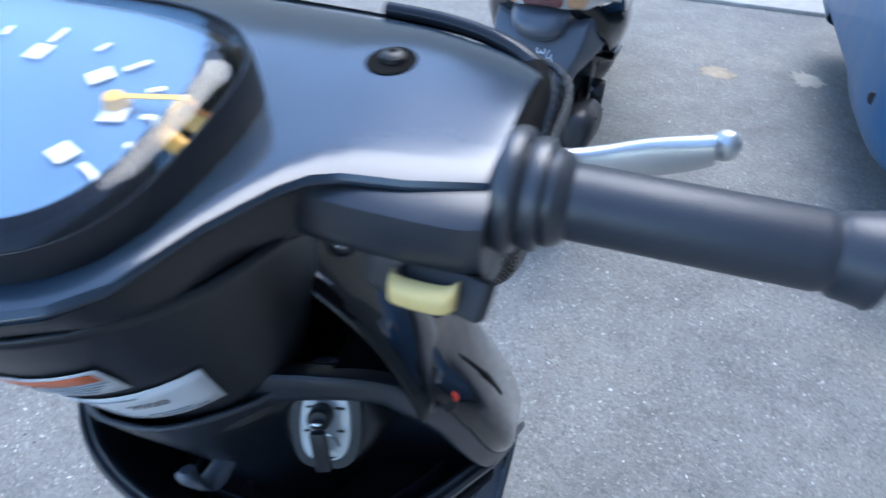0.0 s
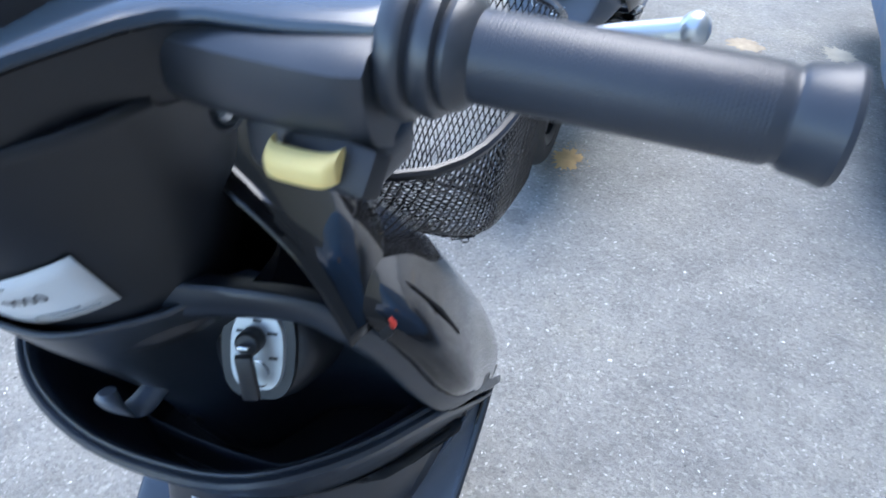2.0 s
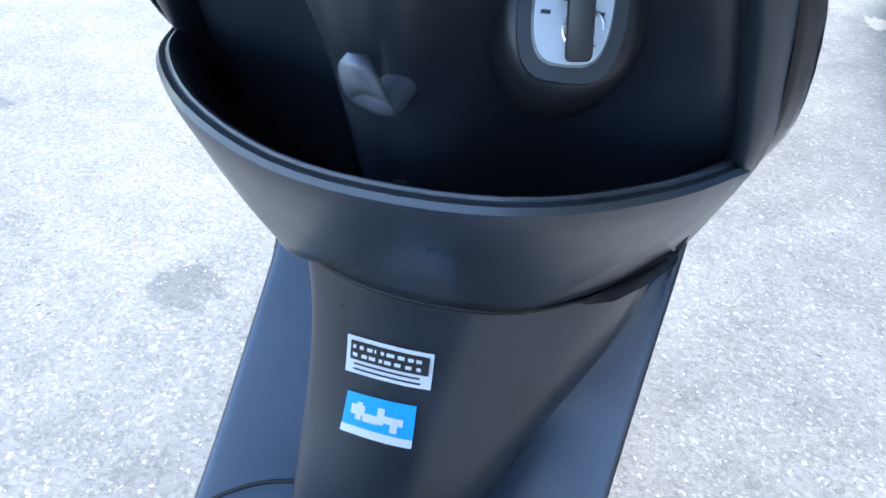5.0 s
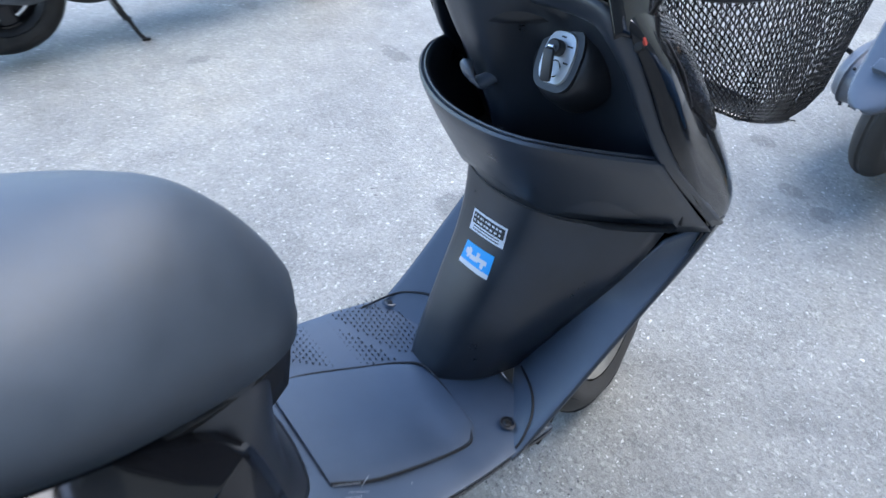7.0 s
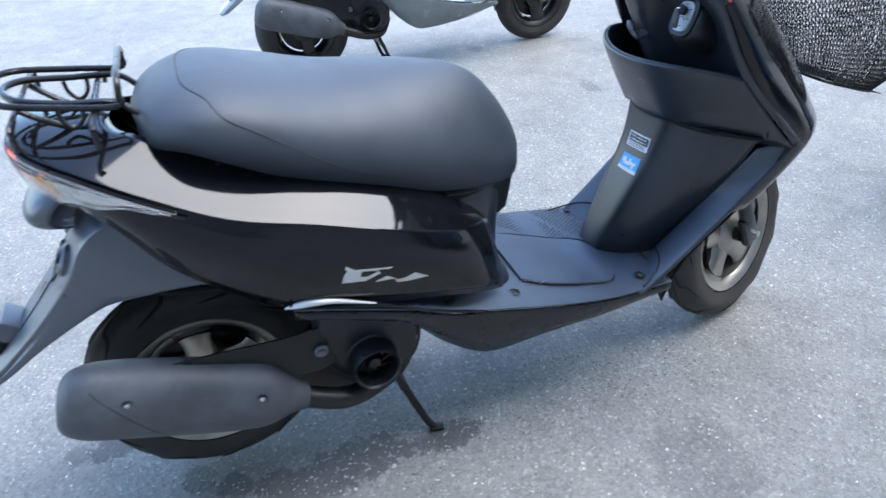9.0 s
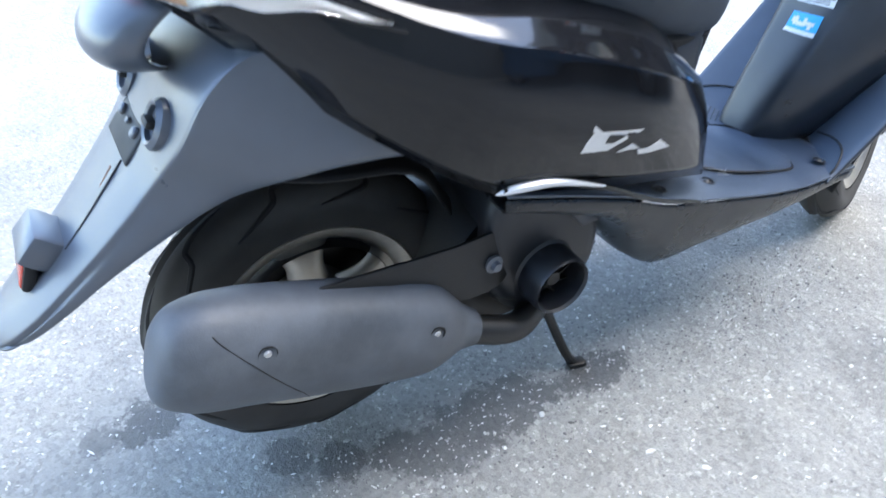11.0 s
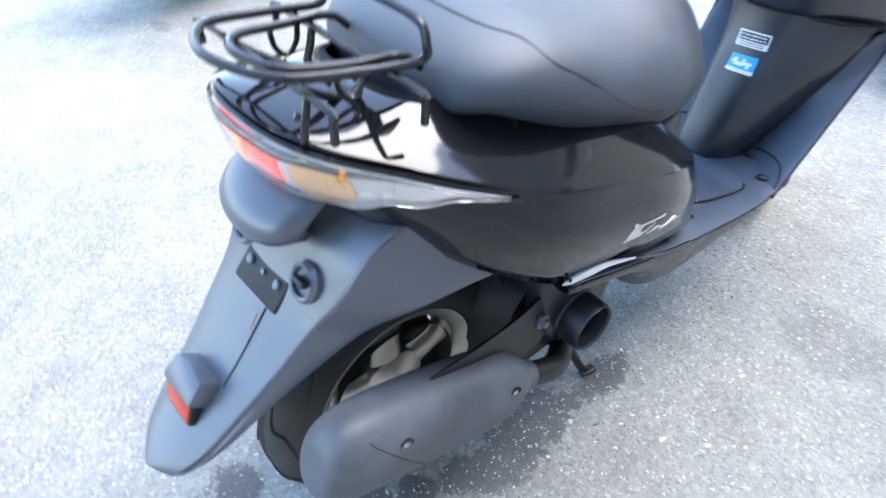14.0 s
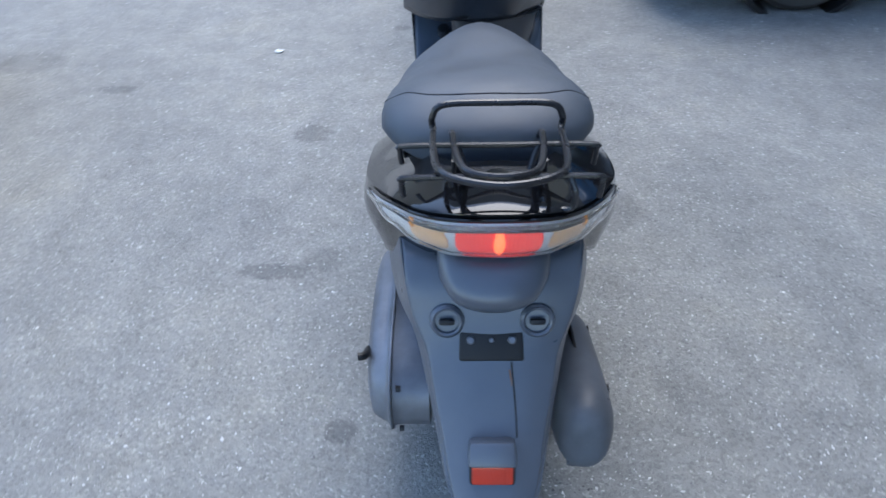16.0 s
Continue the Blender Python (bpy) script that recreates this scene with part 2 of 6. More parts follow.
GREYWALL = surface("grey_render", (0.22, 0.215, 0.20), 0.9, grain=120, bump=0.4, vary=0.15)
SUNLIT = surface("sunlit_yellow", (0.58, 0.40, 0.20), 0.95, grain=500, bump=0.8, vary=0.25)
BROWNS = surface("brown_dust", (0.36, 0.30, 0.22), 0.95, grain=300, bump=0.6, vary=0.3)
CREAMS = surface("cream_dust", (0.50, 0.46, 0.37), 0.95, grain=300, bump=0.6, vary=0.2)
RUST = surface("rust_stain", (0.30, 0.13, 0.05), 0.9, bump=0.2, vary=0.3)
CHALK = surface("white_chalk", (0.75, 0.75, 0.75), 0.9, bump=0.3, vary=0.1)
CARGLASS = surface("dark_car_glass", (0.015, 0.018, 0.02), 0.05, bump=0, vary=0.1)

# ---- mesh tools ----
WORLD = {}


def thing(name, at, label, category, group=""):
    e = new(name)
    e.empty_display_size = 0.1
    e.location = at
    WORLD[e] = Matrix.Translation(at)
    return tagged(e, label, category, group)


PLACE = [Matrix.Identity(4)]


def part(name, bm, material, parent, label="", smooth=True, solid=0.0, offset=-1.0, bevel=0.0, auto=35):
    """One mesh object under a thing or under a part."""
    bm.transform(PLACE[0])
    bmesh.ops.recalc_face_normals(bm, faces=bm.faces)
    me = bpy.data.meshes.new(name)
    bm.to_mesh(me)
    bm.free()
    ob = new(name, me)
    me.materials.append(material)
    if smooth:
        me.shade_smooth()
        if auto:
            me.set_sharp_from_angle(angle=radians(auto))
    if solid:
        s = ob.modifiers.new("thickness", "SOLIDIFY")
        s.thickness, s.offset = solid, offset
    if bevel:
        b = ob.modifiers.new("edges", "BEVEL")
        b.width, b.segments, b.limit_method = bevel, 2, "ANGLE"
    if parent is not None:
        ob.parent = parent
        ob.matrix_parent_inverse = WORLD.get(parent, Matrix.Identity(4)).inverted()
    if label:
        tagged(ob, label)
    return ob


def spline(pts, n, closed=False):
    """Catmull-Rom through pts, n steps a span."""
    p = [np.array(q, float) for q in pts]
    m = len(p)
    out = []
    spans = m if closed else m - 1
    for i in range(spans):
        a, b, c, d = (p[(i + k) % m] if closed else None for k in (-1, 0, 1, 2)) if closed else (
            p[i - 1] if i else 2 * p[0] - p[1], p[i], p[i + 1], p[i + 2] if i + 2 < m else 2 * p[-1] - p[-2])
        for k in range(n):
            t = k / n
            out.append(0.5 * (2 * b + (c - a) * t + (2 * a - 5 * b + 4 * c - d) * t * t + (3 * b - a - 3 * c + d) * t ** 3))
    if not closed:
        out.append(p[-1])
    return out


def skin(grid, closed=False, caps=False, bm=None):
    bm = bm or bmesh.new()
    rows = [[bm.verts.new(tuple(q)) for q in r] for r in grid]
    m = len(rows[0])
    for a, b in zip(rows, rows[1:]):
        for j in range(m if closed else m - 1):
            k = (j + 1) % m
            bm.faces.new((a[j], a[k], b[k], b[j]))
    if caps:
        bm.faces.new(rows[0][::-1])
        bm.faces.new(rows[-1])
    return bm


def surf(rows, nu=5, nv=5, closed=False, caps=False, bm=None):
    """A smooth sheet through a few cross-sections."""
    fine = [spline(r, nv, closed) for r in rows]
    cols = [spline([f[j] for f in fine], nu) for j in range(len(fine[0]))]
    grid = [[c[i] for c in cols] for i in range(len(cols[0]))]
    return skin(grid, closed, caps, bm)


def tube(pts, r, segs=10, n=5, closed=False, bm=None, smooth=True):
    path = spline(pts, n, closed) if smooth else [np.array(q, float) for q in pts]
    m = len(path)
    up = None
    grid = []
    for i, q in enumerate(path):
        a = path[(i - 1) % m] if closed or i else q
        b = path[(i + 1) % m] if closed or i < m - 1 else q
        d = b - a
        d = d / (np.linalg.norm(d) + 1e-12)
        if up is None:
            up = np.cross(d, (0.31, 0.17, 0.93))
        up = up - d * (up @ d)
        up /= np.linalg.norm(up) + 1e-12
        w = np.cross(d, up)
        rr = r(i / (m - 1)) if callable(r) else r
        grid.append([q + rr * (math.cos(2 * math.pi * k / segs) * up + math.sin(2 * math.pi * k / segs) * w) for k in range(segs)])
    if closed:
        grid.append(grid[0])
        bm = skin(grid, True, False, bm)
        bmesh.ops.remove_doubles(bm, verts=bm.verts, dist=1e-6)
        return bm
    return skin(grid, True, True, bm)


def lathe(profile, m, segs=48, bm=None, closed=False):
    """Turns (radius, height) pairs round z and lays the result by the matrix m."""
    bm = bm or bmesh.new()
    rings = []
    for r, h in profile:
        if r < 1e-6:
            rings.append([bm.verts.new(m @ Vector((0, 0, h)))])
        else:
            rings.append([bm.verts.new(m @ Vector((r * math.cos(2 * math.pi * k / segs), r * math.sin(2 * math.pi * k / segs), h))) for k in range(segs)])
    pairs = list(zip(rings, rings[1:])) + ([(rings[-1], rings[0])] if closed else [])
    for a, b in pairs:
        for k in range(segs):
            j = (k + 1) % segs
            q = [a[k % len(a)], a[j % len(a)], b[j % len(b)], b[k % len(b)]]
            q = list(dict.fromkeys(q))
            if len(q) > 2:
                bm.faces.new(q)
    return bm


def box(at, size, rot=(0, 0, 0), bevel=0.0, bm=None, segs=2, taper=1.0, m=None):
    b = bmesh.new()
    bmesh.ops.create_cube(b, size=1)
    for v in b.verts:
        k = taper if v.co.z > 0 else 1
        v.co = Vector((v.co.x * size[0] * k, v.co.y * size[1] * k, v.co.z * size[2]))
    if bevel:
        bmesh.ops.bevel(b, geom=b.edges[:], offset=bevel, segments=segs, affect="EDGES", profile=0.5)
    b.transform(m if m is not None else pose(*at, *rot))
    if bm is None:
        return b
    me = bpy.data.meshes.new("tmp")
    b.to_mesh(me)
    b.free()
    bm.from_mesh(me)
    bpy.data.meshes.remove(me)
    return bm


def blend(y, keys):
    """Smooth value at y through (y, value) keys."""
    ys, vs = [k[0] for k in keys], [k[1] for k in keys]
    if y <= ys[0]:
        return vs[0]
    for i in range(len(ys) - 1):
        if y <= ys[i + 1]:
            t = (y - ys[i]) / (ys[i + 1] - ys[i])
            t = t * t * (3 - 2 * t)
            return vs[i] + (vs[i + 1] - vs[i]) * t
    return vs[-1]




def along_x(x, y, z):
    """Lays a turned piece with its axis along x."""
    return pose(x, y, z, 0, 90, 0)

# ---- ground ----
def ground():
    bm = bmesh.new()
    # one sheet, finer near the middle, reaching the horizon
    xs = [-400, -60, -12, -4, -2, 0, 2, 4, 12, 60, 400]
    grid = [[(x, y + 1, 0) for x in xs] for y in xs]
    skin(grid, bm=bm)
    ob = part("ground", bm, ASPHALT, None, smooth=False)
    return tagged(ob, "worn pale grey asphalt yard with light stone chips", "ground", kind="structure")


ground()


def apron():
    bm = box((0.0, 13.0, 0.006), (60, 17.8, 0.024), bevel=0.006)
    ob = part("concrete_apron", bm, CONCRETE, None, smooth=False)
    tagged(ob, "pale concrete apron along the edge of the yard", "pavement", kind="structure")
    w = part("wall_north", box((0.0, 13.0, 3.2), (44, 0.3, 6.4)), RENDERW, None, smooth=False)
    tagged(w, "plain beige rendered building wall", "wall", kind="structure")
    w = part("wall_north_tall", box((8.5, 15.2, 5.5), (24, 0.3, 11.0)), GREYWALL, None, smooth=False)
    tagged(w, "tall grey rendered building wall", "wall", kind="structure")
    # unseen wall, added to hold sky light off the yard's right side
    w = part("shade_wall_east", box((4.9, -2.0, 6.0), (0.3, 24, 12.0)), GREYWALL, None, smooth=False)
    tagged(w, "unseen plain grey wall added to shade the right of the yard", "wall", kind="structure")


apron()

# ---- scooter ----
# x to its right, y ahead, z up; the rear axle stands at y 0.09, lifted a little by the centre stand
REAR, FRONT = (0.0, 0.085, 0.221), (0.012, 1.175, 0.203)


def wheel(parent, name, centre, r, width, tyre_m, rim_m, spokes=5, detail=True, fat=1.0):
    w = part(name, lathe([(0.018, -0.05), (0.018, 0.05)], along_x(*centre), 16), ENGM, parent)
    # tyre: round crown with slanting grooves cut into it
    bm = bmesh.new()
    n, m = 224, 34
    grid = []
    for i in range(n):
        a = 2 * math.pi * i / n
        ring = []
        for j in range(m):
            u = -1.0 + 2.0 * j / (m - 1)
            ang = u * 2.15
            h = math.sin(ang) * width * 0.5 if abs(ang) < math.pi / 2 else math.copysign(width * 0.5 * (1 - 0.20 * (abs(ang) - math.pi / 2)), u)
            rr = r - width * 0.48 * (1 - math.cos(ang)) if abs(ang) < math.pi / 2 else r - width * 0.48 - (abs(ang) - math.pi / 2) * 0.042
            if abs(u) < 0.62:
                if abs(abs(u) - 0.06) < 0.03:
                    rr -= 0.0055
            ring.append((centre[0] + h, centre[1] + rr * math.cos(a), centre[2] + rr * math.sin(a)))
        grid.append(ring)
    grid.append(grid[0])
    skin(grid, bm=bm)
    bmesh.ops.remove_doubles(bm, verts=bm.verts, dist=1e-6)
    part("tyre", bm, tyre_m, w, "black rubber tyre with slanted tread grooves", auto=28)
    # curved grooves over the crown: black tubes on it paint their shade
    def crown_at(a, u, lift):
        ang = u * 2.15
        return (centre[0] + math.sin(ang) * (width * 0.5 + lift), centre[1] + (r - width * 0.48 * (1 - math.cos(ang)) + lift * math.cos(ang)) * math.cos(a), centre[2] + (r - width * 0.48 * (1 - math.cos(ang)) + lift * math.cos(ang)) * math.sin(a))
    for k in range(11 if detail else 0):
        for side in (1, -1):
            a0 = 2 * math.pi * (k + (0.5 if side > 0 else 0)) / 11
            path = [crown_at(a0 + 0.62 * v + 0.10 * math.sin(v * math.pi * 2), side * (0.10 + 0.50 * v ** 1.3), -0.0006) for v in np.linspace(0, 1, 7)]
            part("groove_shade", tube(path, lambda q: 0.0042 * (0.30 + math.sin(math.pi * min(1, max(0, q))) ** 0.5 * 0.65), 6, 2), DARKIN, w)
    # rim: rolled edges, well and cast spokes
    rw = width * 0.40
    prof = [(0.128, -rw), (0.137, -rw - 0.003), (0.139, -rw), (0.134, -rw + 0.006), (0.118, -rw * 0.4), (0.115, 0), (0.118, rw * 0.4),
            (0.134, rw - 0.006), (0.139, rw), (0.137, rw + 0.003), (0.130, rw), (0.118, rw * 0.75), (0.110, rw * 0.4), (0.107, 0), (0.110, -rw * 0.4), (0.118, -rw * 0.75)]
    rim = part("rim", lathe(prof, along_x(*centre), 64, closed=True), rim_m, w)
    # a near-black lining paints the shade inside the rim
    part("rim_well_shade", lathe([(0.1065, -rw * 0.9), (0.1035, -rw * 0.4), (0.1015, 0), (0.1035, rw * 0.4), (0.1065, rw * 0.9)], along_x(*centre), 48), DARKIN, w)
    part("brake_drum", lathe([(0.0, -0.012), (0.096, -0.012), (0.098, -0.020), (0.098, -0.034), (0.0, -0.036)], along_x(*centre), 40), ENGM, w, "dark brake drum behind the spokes")
    hub = [(0.0, -0.04), (0.030, -0.04), (0.052, -0.03), (0.056, 0.0), (0.052, 0.022), (0.030, 0.034), (0.014, 0.036), (0.012, 0.044), (0.0, 0.045)]
    part("hub", lathe(hub, along_x(*centre), 32), rim_m, w)
    for k in range(spokes):
        a = 2 * math.pi * (k + 0.3) / spokes
        c, s = math.cos(a), math.sin(a)
        t = np.array((0, -s, c))
        d = np.array((0, c, s))
        rows = []
        for rad, wd, th, off in ((0.045, 0.028, 0.014, 0.010), (0.075, 0.024, 0.011, 0.014), (0.098, 0.030, 0.011, 0.014), (0.118, 0.048, 0.013, 0.010)):
            o = np.array(centre) + d * rad + np.array((off, 0, 0))
            rows.append([o + t * wd * fat * cu + np.array((th * cv, 0, 0)) for cu, cv in ((1, 0), (0.6, 0.8), (0, 1), (-0.6, 0.8), (-1, 0), (-0.6, -0.8), (0, -1), (0.6, -0.8))])
        part("spoke", surf(rows, 3, 2, closed=True, caps=True), rim_m, w)
    return w


def mirrored(half, cx=0.0):
    """Points (x, y, z) of a right half, from the middle outwards, into a whole cross-section."""
    right = [(cx + x, y, z) for x, y, z in half]
    left = [(cx - x, y, z) for x, y, z in half if x > 1e-6]
    return left[::-1] + right


def crown(y):
    return blend(y, [(0.2, 0.76), (0.45, 0.96), (0.62, 1.22)])


def seat(parent, pal):
    keys = [  # y, half width, top, lowest
        (0.098, 0.082, 0.725, 0.692), (0.112, 0.118, 0.745, 0.690), (0.150, 0.146, 0.762, 0.682), (0.200, 0.157, 0.770, 0.655),
        (0.270, 0.160, 0.757, 0.616), (0.360, 0.157, 0.735, 0.576), (0.450, 0.150, 0.724, 0.542), (0.540, 0.130, 0.711, 0.516),
        (0.600, 0.110, 0.689, 0.502), (0.640, 0.092, 0.650, 0.497), (0.672, 0.070, 0.598, 0.502), (0.688, 0.044, 0.558, 0.516)]
    rows = []
    for y, w, top, low in keys:
        mid = low + (top - low) * 0.36
        row = []
        for k in range(20):
            a = 2 * math.pi * k / 20
            c, s = math.cos(a), math.sin(a)
            e = crown(y) if s > 0 else 0.5
            x = w * math.copysign(abs(c) ** (0.75 + 0.25 * (e - 0.72) / 0.35), c) * (1 if s > -0.2 else 0.93)
            z = mid + (top - mid if s > 0 else mid - low) * math.copysign(abs(s) ** e, s)
            row.append((0.0 + x, y + 0.012 * (abs(x) / w) ** 2 * (-1 if y > 0.5 else 1), z))
        rows.append(row)
    cushion = surf(rows, 4, 2, closed=True, caps=True)
    tree = BVHTree.FromBMesh(cushion)
    s = part("seat", cushion, pal["seat"], parent, "dark grey vinyl saddle with a stitched seam")
    # stitched seams: one across the back rise, one along each side
    def top_at(y, u):
        w = blend(y, [(k[0], k[1]) for k in keys])
        t = blend(y, [(k[0], k[2]) for k in keys])
        lo = blend(y, [(k[0], k[3]) for k in keys])
        mid = lo + (t - lo) * 0.36
        c = math.cos(u)
        e = crown(y)
        return (0.0 + w * math.copysign(abs(c) ** (0.75 + 0.25 * (e - 0.72) / 0.35), c), y, mid + (t - mid) * math.sin(u) ** e)
    side = []
    for y, z in ((0.440, 0.596), (0.400, 0.612), (0.360, 0.634), (0.316, 0.664), (0.259, 0.706), (0.215, 0.735)):
        hit = tree.ray_cast(Vector((0.5, y, z)), Vector((-1, 0, 0)))[0]
        if hit:
            side.append(Vector((hit.x, y, z)))
    edge = side[-1].x
    top = []
    for k in np.linspace(0.80, -0.80, 9):
        y = 0.170 + 0.028 * (k / 0.8) ** 4
        hit = tree.ray_cast(Vector((edge * k, y, 1.0)), Vector((0, 0, -1)))[0]
        if hit:
            top.append(hit + Vector((0, 0, 0.0002)))
    line = side + top + [Vector((-p.x, p.y, p.z)) for p in reversed(side)]
    part("seam", tube([tuple(p) for p in line], 0.0010, 6, 4), pal["seam"], s)
    # dark base rim below the cushion
    rim = []
    for y, w, top, low in keys[3:-1]:
        k = 0.76
        dr = blend(y, [(0.30, 0.010), (0.50, 0.03), (0.62, 0.06)])
        rim.append(mirrored([(0, y - 0.01, low + 0.012), (w * k, y - 0.01, low + 0.014), (w * (k + 0.02), y - 0.012, low - 0.004), (w * (k - 0.06), y - 0.02, low - dr)], 0.0))
    part("seat_base", surf(rim, 3, 2), DARKIN, parent, solid=0.004)


# stations along the outline of the tail, from its middle round to the front: deck, rim, side and lower edge
STATIONS = [
    ((0, 0.070, 0.724), (0, 0.000, 0.730), (0, -0.050, 0.731), (0, -0.052, 0.721), (0, -0.049, 0.682), (0, -0.036, 0.653)),
    ((0.030, 0.070, 0.722), (0.035, 0.005, 0.727), (0.056, -0.043, 0.728), (0.058, -0.045, 0.718), (0.055, -0.039, 0.676), (0.050, -0.024, 0.645)),
    ((0.060, 0.080, 0.718), (0.072, 0.025, 0.720), (0.094, -0.017, 0.717), (0.097, -0.019, 0.707), (0.094, -0.008, 0.660), (0.084, 0.010, 0.618)),
    ((0.080, 0.105, 0.712), (0.100, 0.060, 0.706), (0.126, 0.028, 0.698), (0.130, 0.028, 0.688), (0.130, 0.038, 0.634), (0.122, 0.062, 0.572)),
    ((0.092, 0.145, 0.695), (0.123, 0.118, 0.680), (0.153, 0.092, 0.667), (0.159, 0.092, 0.656), (0.168, 0.100, 0.598), (0.162, 0.125, 0.524)),
    ((0.106, 0.215, 0.664), (0.147, 0.205, 0.643), (0.184, 0.190, 0.624), (0.192, 0.190, 0.612), (0.200, 0.200, 0.548), (0.174, 0.240, 0.442)),
    ((0.108, 0.315, 0.638), (0.152, 0.310, 0.614), (0.192, 0.300, 0.590), (0.199, 0.300, 0.578), (0.205, 0.310, 0.510), (0.182, 0.340, 0.420)),
    ((0.108, 0.425, 0.598), (0.151, 0.423, 0.572), (0.190, 0.420, 0.546), (0.197, 0.420, 0.534), (0.202, 0.430, 0.478), (0.184, 0.450, 0.400)),
    ((0.092, 0.500, 0.552), (0.125, 0.510, 0.527), (0.155, 0.520, 0.500), (0.162, 0.524, 0.488), (0.170, 0.538, 0.444), (0.168, 0.556, 0.368)),
    ((0.080, 0.548, 0.500), (0.092, 0.565, 0.490), (0.105, 0.582, 0.474), (0.110, 0.588, 0.462), (0.120, 0.598, 0.412), (0.130, 0.606, 0.335))]
TAIL_X = 0.006


def station(k):
    side = -1 if k < 0 else 1
    return [(TAIL_X + side * x, y, z) for x, y, z in STATIONS[abs(k)]]


def side_mark(parent, tree):
    """A silver mark of plain angular shapes on each flank."""
    shapes = [[(0.318, 0.482), (0.326, 0.513), (0.338, 0.503), (0.394, 0.492), (0.352, 0.477)], [(0.366, 0.470), (0.384, 0.477), (0.398, 0.467), (0.386, 0.469)],
              [(0.396, 0.465), (0.410, 0.463), (0.428, 0.468), (0.450, 0.452), (0.418, 0.455), (0.400, 0.458)]]
    holes = [[(0.345, 0.488), (0.348, 0.497), (0.370, 0.491), (0.355, 0.486)]]
    for group, mat, lift in ((shapes, SILVER, 0.0009), (holes, GLOSS, 0.0014)):
        for poly in group:
            bm = bmesh.new()
            vs = []
            for y, z in poly:
                hit = tree.ray_cast(Vector((0.5, y, z)), Vector((-1, 0, 0)))[0]
                vs.append(bm.verts.new((hit.x + lift, y, z)))
            bm.faces.new(vs)
            bmesh.ops.triangulate(bm, faces=bm.faces)
            part("side_mark", bm, mat, parent, "silver angular side mark" if mat is SILVER else "", smooth=False, solid=0.0012)


def body(parent, pal):
    n = len(STATIONS) - 1
    rows = [station(k) for k in range(-n, n + 1)]
    shell = surf(rows, 5, 4)
    tree = BVHTree.FromBMesh(shell)
    b = part("rear_body", shell, pal["body"], parent, pal["body_label"], solid=0.003, auto=40)
    if pal["mark"]:
        side_mark(b, tree)
    return b


def under_seat(parent, pal):
    # panel below the front of the seat, curving out on to the floor
    rows = []
    for z, y, w, fl in ((0.600, 0.610, 0.060, 0.06), (0.550, 0.634, 0.072, 0.06), (0.50, 0.642, 0.084, 0.07), (0.44, 0.634, 0.092, 0.09), (0.38, 0.630, 0.098, 0.11), (0.335, 0.634, 0.108, 0.125), (0.312, 0.650, 0.118, 0.125)):
        rows.append(mirrored([(0, y, z), (w * 0.6, y - 0.008, z), (w * 0.9, y - 0.035, z + 0.003), (w, y - 0.07, z + 0.004), (w + 0.006, y - 0.13, z + 0.008), (w + 0.016, y - 0.25, z + 0.012)], 0.010))
    part("under_seat_panel", surf(rows, 4, 4), pal["matte"], parent, solid=0.003)


